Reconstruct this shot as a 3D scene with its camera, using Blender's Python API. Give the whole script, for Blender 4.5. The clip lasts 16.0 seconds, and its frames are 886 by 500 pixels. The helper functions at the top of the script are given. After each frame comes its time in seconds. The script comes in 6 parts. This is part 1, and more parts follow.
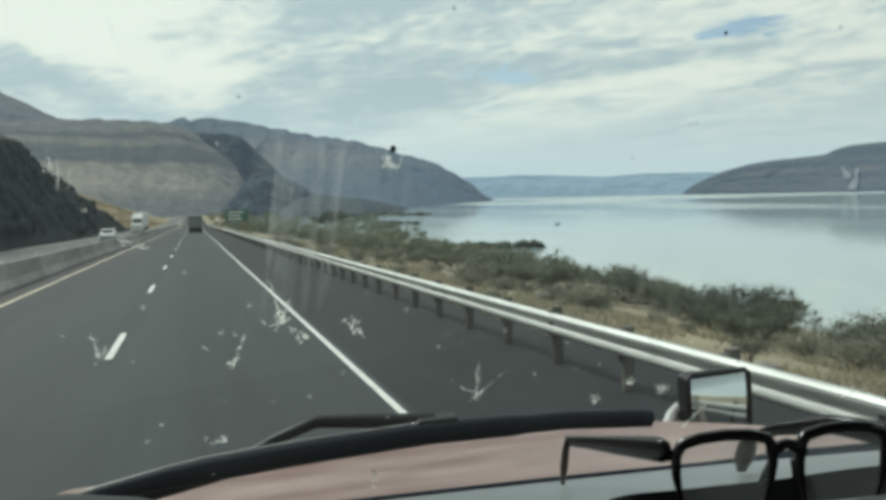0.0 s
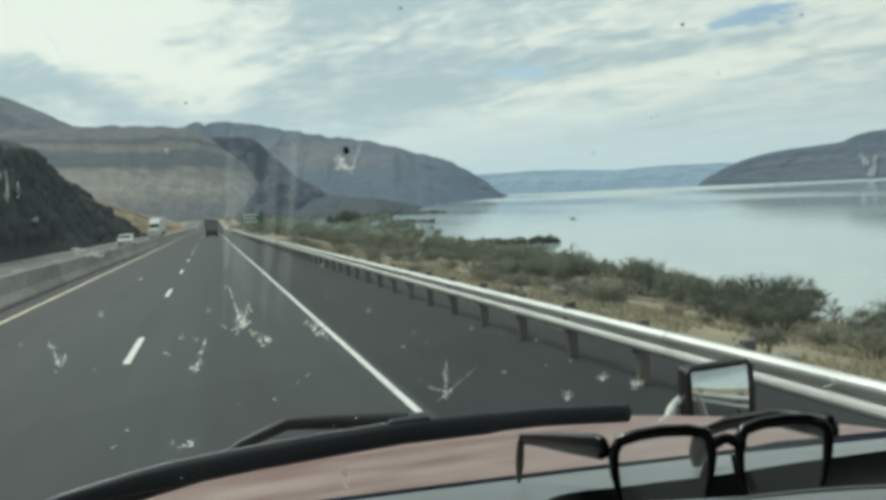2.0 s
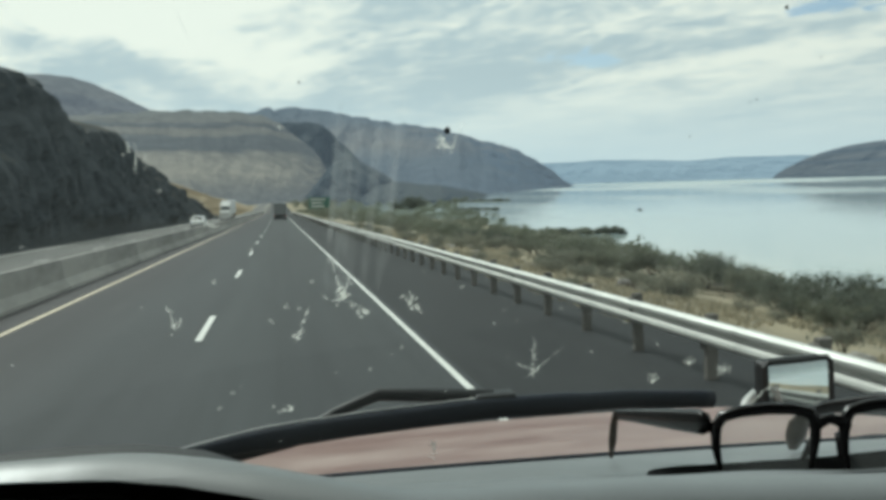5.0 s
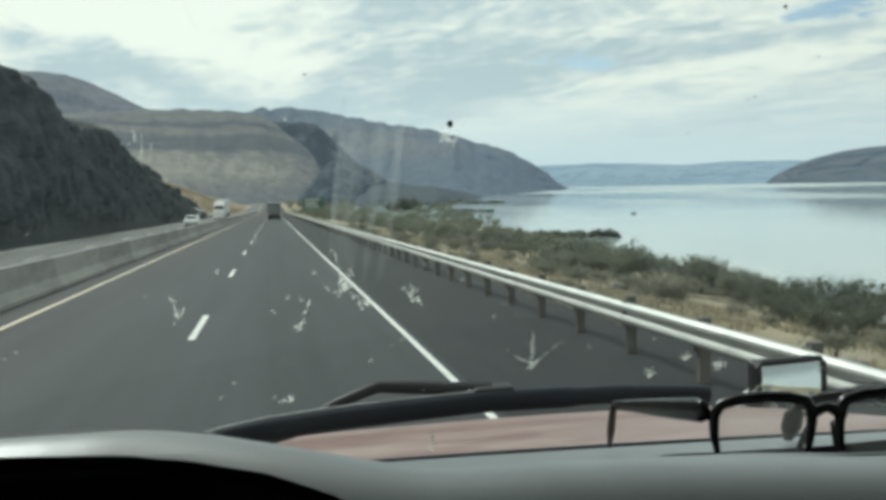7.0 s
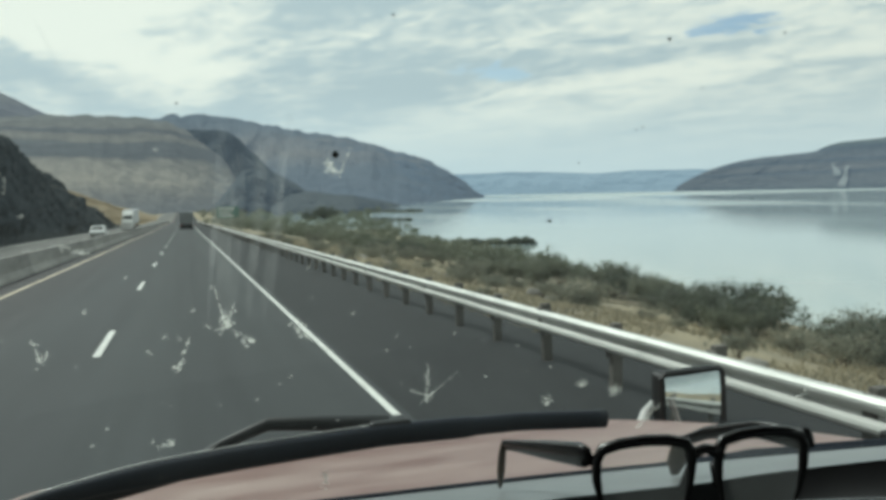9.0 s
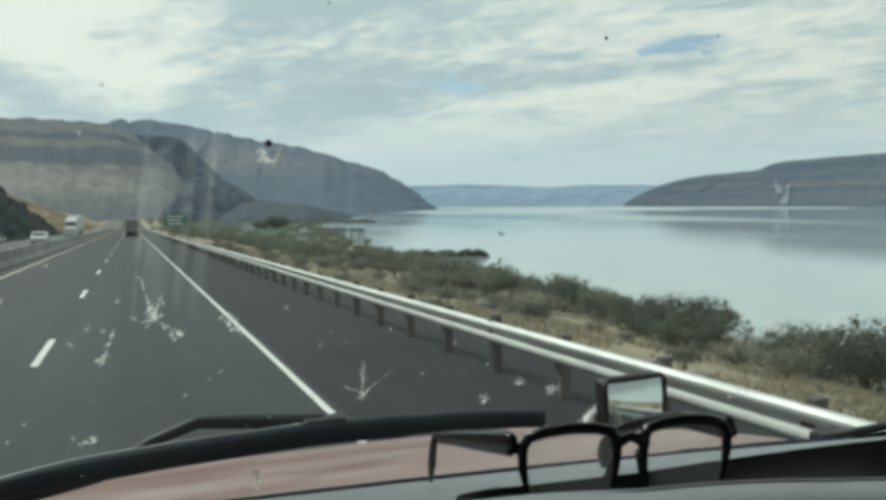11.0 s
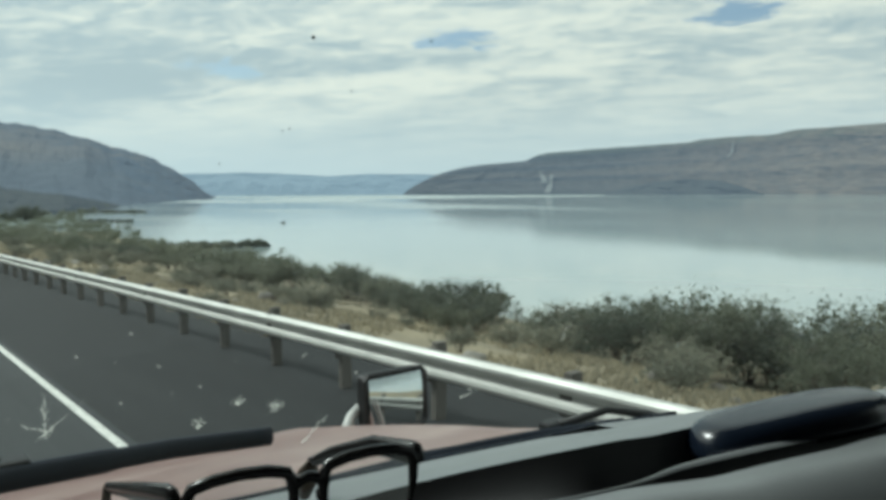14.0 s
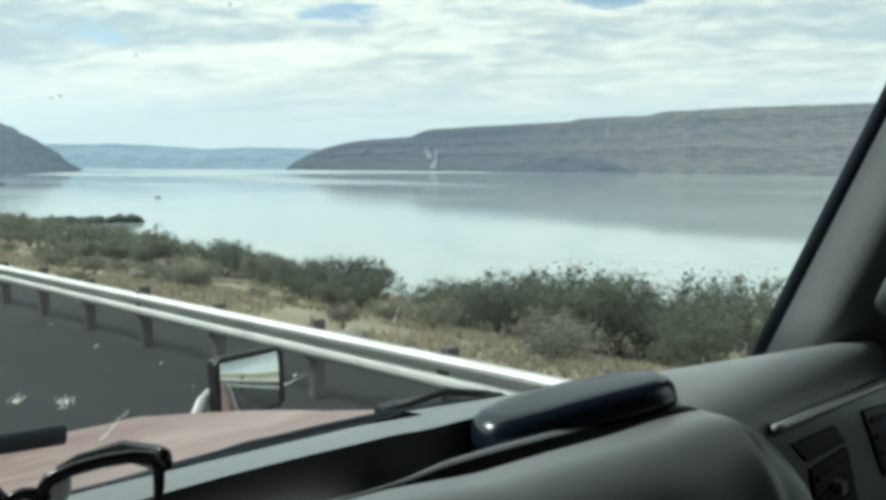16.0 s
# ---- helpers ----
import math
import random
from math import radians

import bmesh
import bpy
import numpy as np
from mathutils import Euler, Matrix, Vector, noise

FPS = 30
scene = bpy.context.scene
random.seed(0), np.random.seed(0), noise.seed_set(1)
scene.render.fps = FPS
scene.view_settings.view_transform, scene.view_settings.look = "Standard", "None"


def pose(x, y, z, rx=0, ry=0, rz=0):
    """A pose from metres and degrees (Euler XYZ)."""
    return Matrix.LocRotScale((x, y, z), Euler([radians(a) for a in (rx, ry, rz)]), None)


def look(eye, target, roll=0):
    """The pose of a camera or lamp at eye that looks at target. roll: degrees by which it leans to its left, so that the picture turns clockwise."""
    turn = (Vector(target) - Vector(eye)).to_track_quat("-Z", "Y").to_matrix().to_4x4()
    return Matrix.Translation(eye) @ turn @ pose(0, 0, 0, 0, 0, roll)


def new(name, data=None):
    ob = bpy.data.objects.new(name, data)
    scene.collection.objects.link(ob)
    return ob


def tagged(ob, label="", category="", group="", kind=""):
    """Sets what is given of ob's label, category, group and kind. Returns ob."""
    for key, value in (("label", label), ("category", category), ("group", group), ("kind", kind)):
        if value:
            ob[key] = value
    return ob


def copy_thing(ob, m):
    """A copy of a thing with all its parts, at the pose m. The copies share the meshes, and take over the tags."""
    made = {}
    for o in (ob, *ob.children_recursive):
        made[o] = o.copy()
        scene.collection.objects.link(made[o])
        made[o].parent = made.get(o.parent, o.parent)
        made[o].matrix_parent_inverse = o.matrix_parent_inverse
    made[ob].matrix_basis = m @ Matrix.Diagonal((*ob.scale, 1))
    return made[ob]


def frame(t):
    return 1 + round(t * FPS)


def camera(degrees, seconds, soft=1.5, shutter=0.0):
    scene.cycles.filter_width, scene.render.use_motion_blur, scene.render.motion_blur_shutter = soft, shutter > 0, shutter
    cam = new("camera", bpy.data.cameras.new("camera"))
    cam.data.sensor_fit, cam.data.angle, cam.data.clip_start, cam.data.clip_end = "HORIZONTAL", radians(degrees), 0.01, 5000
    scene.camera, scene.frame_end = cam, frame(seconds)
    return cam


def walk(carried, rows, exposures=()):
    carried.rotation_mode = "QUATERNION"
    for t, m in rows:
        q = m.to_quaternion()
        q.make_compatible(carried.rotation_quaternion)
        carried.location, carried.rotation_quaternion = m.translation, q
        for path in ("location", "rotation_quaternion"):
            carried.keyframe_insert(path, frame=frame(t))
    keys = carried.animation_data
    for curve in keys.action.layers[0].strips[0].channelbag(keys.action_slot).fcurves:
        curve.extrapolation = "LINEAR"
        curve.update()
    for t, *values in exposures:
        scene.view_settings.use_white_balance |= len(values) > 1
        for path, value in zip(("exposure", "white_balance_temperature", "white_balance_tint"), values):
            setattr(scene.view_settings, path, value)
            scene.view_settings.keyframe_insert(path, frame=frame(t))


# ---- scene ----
# ---------------------------------------------------------------- camera
# The place is the cab of a pickup truck on a highway above a river.
# x to the right, y ahead along the road, z up; the road lies at z = 0 beside the cab.
cam = camera(60.0, 16.0, soft=3.9)
PATH = [
    (0.0, -0.061, 0.024, 2.204, 86.067, 1.221, -18.042),
    (0.5, -0.045, 0.021, 2.176, 85.440, 1.429, -17.348),
    (1.0, -0.054, 0.020, 2.189, 85.342, 1.601, -16.669),
    (1.5, -0.057, 0.022, 2.180, 85.368, 1.837, -16.531),
    (2.0, -0.015, 0.010, 2.204, 85.928, 2.672, -16.976),
    (2.5, -0.023, 0.019, 2.190, 85.812, 2.346, -17.678),
    (3.0, -0.034, 0.015, 2.194, 85.668, 1.563, -17.508),
    (3.5, -0.046, 0.018, 2.187, 86.115, 0.946, -17.159),
    (4.0, -0.050, 0.013, 2.203, 85.825, 1.570, -12.326),
    (6.5, -0.039, -0.009, 2.189, 84.696, 1.637, -12.134),
    (7.0, -0.054, -0.006, 2.191, 85.305, 1.085, -12.554),
    (7.5, -0.027, -0.006, 2.194, 85.244, 1.490, -13.403),
    (8.0, -0.012, 0.000, 2.188, 85.308, 1.566, -14.625),
    (8.5, -0.011, 0.000, 2.207, 85.566, 1.276, -16.133),
    (9.0, -0.024, 0.008, 2.210, 85.805, 1.203, -18.646),
    (9.5, -0.005, 0.006, 2.207, 86.354, 0.534, -20.602),
    (10.0, -0.007, 0.009, 2.195, 86.704, 0.367, -21.644),
    (12.5, -0.010, 0.004, 2.194, 86.135, -0.094, -22.820),
    (13.0, 0.003, 0.016, 2.211, 85.856, 0.309, -26.765),
    (13.5, 0.049, 0.018, 2.224, 85.838, 0.294, -35.177),
    (14.0, 0.065, 0.012, 2.211, 85.706, 0.326, -38.261),
    (14.5, 0.094, 0.003, 2.206, 85.495, 0.776, -39.486),
    (15.0, 0.164, -0.016, 2.217, 84.852, 1.222, -45.590),
    (15.5, 0.168, -0.025, 2.223, 84.201, 0.140, -48.199),
    (16.0, 0.139, -0.008, 2.213, 83.902, -0.339, -46.787),
]
walk(cam, [(r[0], pose(*r[1:])) for r in PATH], [(0.0, 0.0, 5780, -3), (5.5, 0.08, 5765, -3), (7.0, 0.13, 5760, -3), (8.5, 0.06, 5760, -3), (10.0, -0.02, 5760, -3), (12.5, -0.06, 5740, -4), (14.0, 0.04, 5700, -4), (15.0, 0.15, 5700, -4), (16.0, 0.38, 5650, -4)])

# ---------------------------------------------------------------- world and sun
GRADE = 0.0227          # the road falls ahead
WATER = -12.0

world = bpy.data.worlds.new("world")
scene.world = world
world.use_nodes = True
wn, wl = world.node_tree.nodes, world.node_tree.links
wn.clear()


def wnode(kind, **inputs):
    n = wn.new(kind)
    for k, v in inputs.items():
        n.inputs[k].default_value = v
    return n


def wmath(op, a, b=None):
    n = wn.new("ShaderNodeMath")
    n.operation = op
    for i, v in enumerate((a, b)):
        if v is None:
            continue
        if isinstance(v, (int, float)):
            n.inputs[i].default_value = v
        else:
            wl.new(v, n.inputs[i])
    return n.outputs[0]


def wmix(fac, a, b):
    n = wn.new("ShaderNodeMix")
    n.data_type = "RGBA"
    for sock, v in ((n.inputs["Factor"], fac), (n.inputs["A"], a), (n.inputs["B"], b)):
        if isinstance(v, (tuple, float, int)):
            sock.default_value = v
        else:
            wl.new(v, sock)
    return n.outputs["Result"]


def wrange(v, a, b, lo=0.0, hi=1.0):
    n = wn.new("ShaderNodeMapRange")
    n.interpolation_type = "SMOOTHSTEP"
    wl.new(v, n.inputs["Value"])
    for k, x in (("From Min", a), ("From Max", b), ("To Min", lo), ("To Max", hi)):
        n.inputs[k].default_value = x
    return n.outputs["Result"]


SUN_AZ, SUN_EL = -34.0, 46.0
sky = wn.new("ShaderNodeTexSky")
sky.sky_type = "NISHITA"
sky.sun_disc = False
sky.sun_elevation = radians(SUN_EL)
sky.sun_rotation = radians(SUN_AZ)
sky.air_density, sky.dust_density = 1.2, 2.0
sk = wn.new("ShaderNodeVectorMath")
sk.operation = "SCALE"
wl.new(sky.outputs[0], sk.inputs[0])
sk.inputs["Scale"].default_value = 0.125

tc = wn.new("ShaderNodeTexCoord")
sep = wn.new("ShaderNodeSeparateXYZ")
wl.new(tc.outputs["Generated"], sep.inputs[0])
up = wmath("MAXIMUM", sep.outputs[2], 0.0)
den = wmath("ADD", up, 0.10)
px, py = wmath("DIVIDE", sep.outputs[0], den), wmath("DIVIDE", sep.outputs[1], den)
flat = wn.new("ShaderNodeCombineXYZ")
wl.new(px, flat.inputs[0])
wl.new(py, flat.inputs[1])


def cloud_noise(turn, sx, sy, scale, detail, rough, offset, warp=0.0):
    m = wn.new("ShaderNodeMapping")
    m.vector_type = "TEXTURE"
    m.inputs["Rotation"].default_value = (0, 0, radians(turn))
    m.inputs["Scale"].default_value = (sx, sy, 1)
    m.inputs["Location"].default_value = offset
    wl.new(flat.outputs[0], m.inputs["Vector"])
    n = wn.new("ShaderNodeTexNoise")
    n.inputs["Scale"].default_value = scale
    n.inputs["Detail"].default_value = detail
    n.inputs["Roughness"].default_value = rough
    n.inputs["Distortion"].default_value = warp
    wl.new(m.outputs[0], n.inputs["Vector"])
    return n.outputs[0]


# long banks of cloud that run across the river, ripples on them, and a few gaps
banks = cloud_noise(-62, 2.4, 1.0, 1.0, 5, 0.48, (3.1, 1.7, 0), 0.5)
ripples = cloud_noise(-62, 1.3, 1.0, 3.0, 9, 0.64, (7.3, 2.2, 4), 0.6)
puffs = cloud_noise(-60, 1.4, 1.0, 7.5, 7, 0.62, (2.6, 5.2, 1), 0.9)
gaps = cloud_noise(-50, 2.0, 1.0, 1.5, 6, 0.6, (1.4, 8.6, 2), 0.5)
# broad soft bands towards the sun, finer puffs away from it
sd = Vector((math.sin(radians(SUN_AZ)) * math.cos(radians(SUN_EL)), math.cos(radians(SUN_AZ)) * math.cos(radians(SUN_EL)), math.sin(radians(SUN_EL))))
dot = wn.new("ShaderNodeVectorMath")
dot.operation = "DOT_PRODUCT"
wl.new(tc.outputs["Generated"], dot.inputs[0])
dot.inputs[1].default_value = sd
fine = wmath("ADD", wmath("MULTIPLY", wmath("SUBTRACT", ripples, 0.5), 0.38), wmath("MULTIPLY", wmath("SUBTRACT", puffs, 0.5), 0.30))
fine_here = wmath("MULTIPLY", fine, wrange(dot.outputs["Value"], 0.35, 0.78, 1.0, 0.85))
tone_all = wmath("ADD", wmath("ADD", wmath("MULTIPLY", wmath("SUBTRACT", banks, 0.5), wrange(dot.outputs["Value"], 0.30, 0.75, 0.45, 1.18)), wrange(dot.outputs["Value"], 0.30, 0.75, 0.515, 0.50)), fine_here)
# seen edge-on low over the horizon, the banks close up to an even veil
veil = wrange(sep.outputs[2], 0.03, 0.20, 0.25, 1.0)
tone = wmath("ADD", wmath("MULTIPLY", wmath("SUBTRACT", tone_all, 0.505), veil), 0.505)
bright = wrange(tone, 0.41, 0.60)
cloud = wmix(bright, (0.543, 0.602, 0.596, 1), (0.965, 0.925, 0.79, 1))
# three small openings in the layer, ragged at their edges
hole = None
for hx, hy, hr in ((2.15, 2.63, 0.26), (1.53, 3.64, 0.30), (2.72, 1.66, 0.24)):
    far_off = wmath("SQRT", wmath("ADD", wmath("POWER", wmath("SUBTRACT", px, hx), 2.0), wmath("POWER", wmath("SUBTRACT", py, hy), 2.0)))
    near = wmath("SUBTRACT", 1.0, wmath("DIVIDE", far_off, hr))
    hole = near if hole is None else wmath("MAXIMUM", hole, near)
ragged = wmath("ADD", hole, wmath("ADD", wmath("MULTIPLY", wmath("SUBTRACT", gaps, 0.5), 2.2), wmath("MULTIPLY", wmath("SUBTRACT", puffs, 0.5), 2.4)))
open_sky = wmath("MULTIPLY", wrange(ragged, 0.25, 0.75, 0.0, 0.9), wrange(hole, 0.0, 0.3))
with_gaps = wmix(open_sky, cloud, sk.outputs[0])
# pale air low over the horizon
low = wrange(sep.outputs[2], 0.0, 0.15, 0.85, 0.0)
hazy = wmix(low, with_gaps, (0.66, 0.74, 0.74, 1))
# the veiled sun's side of the sky is brighter and warmer
glow = wrange(dot.outputs["Value"], 0.80, 1.0, 0.0, 0.26)
side = wrange(dot.outputs["Value"], 0.1, 0.85, 0.85, 0.97)
shade = wn.new("ShaderNodeVectorMath")
shade.operation = "SCALE"
wl.new(hazy, shade.inputs[0])
wl.new(side, shade.inputs["Scale"])
lit = wmix(glow, shade.outputs[0], (1.25, 1.18, 0.97, 1))
ground_side = wrange(sep.outputs[2], -0.02, 0.0)
full = wmix(ground_side, (0.20, 0.21, 0.20, 1), lit)
bg = wnode("ShaderNodeBackground", Strength=1.0)
wl.new(full, bg.inputs["Color"])
wo = wn.new("ShaderNodeOutputWorld")
wl.new(bg.outputs[0], wo.inputs[0])

sun = new("sun", bpy.data.lights.new("sun", "SUN"))
sun.data.energy, sun.data.angle, sun.data.color = 2.1, radians(11), (1.0, 0.94, 0.84)
sun.matrix_world = look(sd * 100, (0, 0, 0))


# ---------------------------------------------------------------- materials
def material(name, base, base2=None, scale=4.0, stretch=(1, 1, 1), rough=0.6, metal=0.0, bump=0.0, bump_scale=40.0,
             wide=0.5, spec=0.5, contrast=(0.35, 0.65), rough2=None, island=0.0, obj=0.0, detail=6.0):
    """Two base colours mixed by a fine and a wide noise, with relief; wide: size of the large stains against the grain."""
    m = bpy.data.materials.new(name)
    m.use_nodes = True
    n, l = m.node_tree.nodes, m.node_tree.links
    p = n["Principled BSDF"]
    base2 = base2 or tuple(c * 0.8 for c in base)
    co = n.new("ShaderNodeTexCoord")
    mp = n.new("ShaderNodeMapping")
    mp.inputs["Scale"].default_value = stretch
    l.new(co.outputs["Object"], mp.inputs["Vector"])
    a = n.new("ShaderNodeTexNoise")
    a.inputs["Scale"].default_value, a.inputs["Detail"].default_value, a.inputs["Roughness"].default_value = scale, detail, 0.6
    b = n.new("ShaderNodeTexNoise")
    b.inputs["Scale"].default_value, b.inputs["Detail"].default_value = scale * 0.13, 4.0
    for t in (a, b):
        l.new(mp.outputs[0], t.inputs["Vector"])
    add = n.new("ShaderNodeMix")
    add.inputs["Factor"].default_value = wide
    l.new(a.outputs[0], add.inputs["A"])
    l.new(b.outputs[0], add.inputs["B"])
    value = add.outputs["Result"]
    for amount, node, sock in ((island, "ShaderNodeNewGeometry", "Random Per Island"), (obj, "ShaderNodeObjectInfo", "Random")):
        if amount:
            src = n.new(node)
            mm = n.new("ShaderNodeMath")
            mm.operation = "MULTIPLY_ADD"
            l.new(src.outputs[sock], mm.inputs[0])
            mm.inputs[1].default_value = amount
            l.new(value, mm.inputs[2])
            sb = n.new("ShaderNodeMath")
            sb.operation = "SUBTRACT"
            l.new(mm.outputs[0], sb.inputs[0])
            sb.inputs[1].default_value = amount / 2
            value = sb.outputs[0]
    r = n.new("ShaderNodeMapRange")
    r.inputs["From Min"].default_value, r.inputs["From Max"].default_value = contrast
    l.new(value, r.inputs["Value"])
    mix = n.new("ShaderNodeMix")
    mix.data_type = "RGBA"
    mix.inputs["A"].default_value, mix.inputs["B"].default_value = (*base, 1), (*base2, 1)
    l.new(r.outputs[0], mix.inputs["Factor"])
    l.new(mix.outputs["Result"], p.inputs["Base Color"])
    p.inputs["Metallic"].default_value = metal
    p.inputs["Specular IOR Level"].default_value = spec
    if rough2 is None:
        p.inputs["Roughness"].default_value = rough
    else:
        rr = n.new("ShaderNodeMapRange")
        rr.inputs["To Min"].default_value, rr.inputs["To Max"].default_value = rough, rough2
        l.new(a.outputs[0], rr.inputs["Value"])
        l.new(rr.outputs[0], p.inputs["Roughness"])
    if bump:
        c = n.new("ShaderNodeTexNoise")
        c.inputs["Scale"].default_value, c.inputs["Detail"].default_value = bump_scale, 5.0
        l.new(mp.outputs[0], c.inputs["Vector"])
        bp = n.new("ShaderNodeBump")
        bp.inputs["Strength"].default_value, bp.inputs["Distance"].default_value = bump, 0.6 / bump_scale
        l.new(c.outputs[0], bp.inputs["Height"])
        l.new(bp.outputs[0], p.inputs["Normal"])
    return m


def node_of(m, kind):
    return next(x for x in m.node_tree.nodes if x.bl_idname == kind)


def by_slope(m, flat_colour, lo=0.55, hi=0.85, flat_colour2=None):
    """Lets another cover (grass, soil) lie where the surface is flat enough to hold it."""
    n, l = m.node_tree.nodes, m.node_tree.links
    p = n["Principled BSDF"]
    old = p.inputs["Base Color"].links[0].from_socket
    g = n.new("ShaderNodeNewGeometry")
    s = n.new("ShaderNodeSeparateXYZ")
    l.new(g.outputs["Normal"], s.inputs[0])
    ns = n.new("ShaderNodeTexNoise")
    ns.inputs["Scale"].default_value = node_of(m, "ShaderNodeTexNoise").inputs["Scale"].default_value * 0.7
    ns.inputs["Detail"].default_value = 6
    l.new(node_of(m, "ShaderNodeMapping").outputs[0], ns.inputs["Vector"])
    ad = n.new("ShaderNodeMath")
    ad.operation = "MULTIPLY_ADD"
    l.new(ns.outputs[0], ad.inputs[0])
    ad.inputs[1].default_value = 0.5
    l.new(s.outputs[2], ad.inputs[2])
    r = n.new("ShaderNodeMapRange")
    r.interpolation_type = "SMOOTHSTEP"
    r.inputs["From Min"].default_value, r.inputs["From Max"].default_value = lo + 0.25, hi + 0.25
    l.new(ad.outputs[0], r.inputs["Value"])
    top = n.new("ShaderNodeMix")
    top.data_type = "RGBA"
    top.inputs["A"].default_value, top.inputs["B"].default_value = (*flat_colour, 1), (*(flat_colour2 or flat_colour), 1)
    l.new(ns.outputs[0], top.inputs["Factor"])
    mx = n.new("ShaderNodeMix")
    mx.data_type = "RGBA"
    l.new(r.outputs[0], mx.inputs["Factor"])
    l.new(old, mx.inputs["A"])
    l.new(top.outputs["Result"], mx.inputs["B"])
    l.new(mx.outputs["Result"], p.inputs["Base Color"])
    return m


def haze_emission(m, colour, amount):
    """Haze put into a distant hill's material as an even emission; the hill is no light source."""
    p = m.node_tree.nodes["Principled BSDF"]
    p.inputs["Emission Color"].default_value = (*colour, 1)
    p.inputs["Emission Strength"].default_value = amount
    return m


ASPHALT = material("asphalt", (0.034, 0.0366, 0.0395), (0.066, 0.0698, 0.0745), 1.2, (2.2, 0.07, 1), 0.8, bump=0.25, bump_scale=60, wide=0.6, spec=0.35)
n, l = ASPHALT.node_tree.nodes, ASPHALT.node_tree.links
p = n["Principled BSDF"]
worn = p.inputs["Base Color"].links[0].from_socket
rc = n.new("ShaderNodeTexCoord")
rs_ = n.new("ShaderNodeSeparateXYZ")
l.new(rc.outputs["Object"], rs_.inputs[0])
rn = n.new("ShaderNodeTexNoise")
rn.inputs["Scale"].default_value, rn.inputs["Detail"].default_value = 0.5, 4
rw = n.new("ShaderNodeMath")
rw.operation = "MULTIPLY_ADD"
l.new(rn.outputs[0], rw.inputs[0])
rw.inputs[1].default_value = 1.6
l.new(rs_.outputs[0], rw.inputs[2])
lane = n.new("ShaderNodeValToRGB")
lane_x = n.new("ShaderNodeMapRange")
lane_x.inputs["From Min"].default_value, lane_x.inputs["From Max"].default_value = -5.5, 4.5
l.new(rw.outputs[0], lane_x.inputs["Value"])
l.new(lane_x.outputs[0], lane.inputs["Fac"])
e = lane.color_ramp.elements
for _ in range(6):
    e.new(0.5)
for k, (pos, c) in enumerate(((0.0, (0.84, 0.72, 0.71)), (0.22, (0.77, 0.71, 0.71)), (0.34, (0.72, 0.73, 0.74)), (0.46, (0.71, 0.72, 0.73)), (0.54, (0.84, 0.87, 0.86)), (0.66, (0.74, 0.76, 0.76)), (0.76, (0.86, 0.88, 0.86)), (0.9, (0.72, 0.73, 0.73)))):
    e[k].position, e[k].color = pos, (*c, 1)
tint = n.new("ShaderNodeMix")
tint.data_type, tint.blend_type = "RGBA", "MULTIPLY"
tint.inputs["Factor"].default_value = 1.0
l.new(worn, tint.inputs["A"])
l.new(lane.outputs[0], tint.inputs["B"])
l.new(tint.outputs["Result"], p.inputs["Base Color"])
ASPHALT_SHOULDER = material("asphalt_shoulder", (0.0185, 0.020, 0.0215), (0.028, 0.0295, 0.031), 2.0, (1.6, 0.25, 1), 0.85, bump=0.4, bump_scale=70, wide=0.5, spec=0.3)
ASPHALT_FAR = material("asphalt_pale", (0.11, 0.11, 0.105), (0.15, 0.148, 0.14), 1.0, (1.6, 0.1, 1), 0.85, bump=0.2, bump_scale=60, spec=0.3)
PAINT_WHITE = material("road_paint_white", (0.72, 0.72, 0.68), (0.45, 0.45, 0.42), 9, (1, 0.5, 1), 0.6, wide=0.3, contrast=(0.45, 0.8))
PAINT_YELLOW = material("road_paint_yellow", (0.68, 0.58, 0.42), (0.46, 0.39, 0.28), 9, (1, 0.5, 1), 0.6, wide=0.3, contrast=(0.4, 0.8))
GALVANISED = material("galvanised_steel", (0.66, 0.66, 0.625), (0.47, 0.475, 0.45), 5, (1, 0.25, 1), 0.42, metal=0.6, bump=0.1, bump_scale=25, rough2=0.65, wide=0.4)
POST_WOOD = material("weathered_post_wood", (0.100, 0.093, 0.082), (0.150, 0.140, 0.124), 9, (2, 2, 0.4), 0.85, bump=0.4, bump_scale=40, obj=0.4)
CONCRETE = material("barrier_concrete", (0.33, 0.32, 0.30), (0.20, 0.195, 0.185), 2.2, (1, 0.5, 1.5), 0.85, bump=0.25, bump_scale=30, obj=0.25)
GROUND = material("dry_bank_soil", (0.375, 0.325, 0.225), (0.205, 0.185, 0.145), 0.42, (1, 1, 1), 0.95, bump=0.7, bump_scale=5, wide=0.55, spec=0.1, contrast=(0.38, 0.62))
GRASS = material("dry_grass", (0.40, 0.355, 0.255), (0.255, 0.235, 0.18), 0.8, rough=0.8, spec=0.15, island=0.5)
BASALT = by_slope(material("basalt_rock", (0.036, 0.044, 0.052), (0.058, 0.066, 0.074), 0.35, (1, 1, 2.2), 0.9, bump=0.6, bump_scale=1.4, wide=0.45, spec=0.25, detail=9), (0.074, 0.071, 0.060), 0.74, 0.92, (0.058, 0.060, 0.057))
DIRT_CUT = by_slope(material("road_cut_soil", (0.33, 0.265, 0.175), (0.25, 0.20, 0.14), 0.06, (1, 1, 1.5), 0.95, bump=0.7, bump_scale=0.5, spec=0.1), (0.31, 0.265, 0.185), 0.8, 0.95)
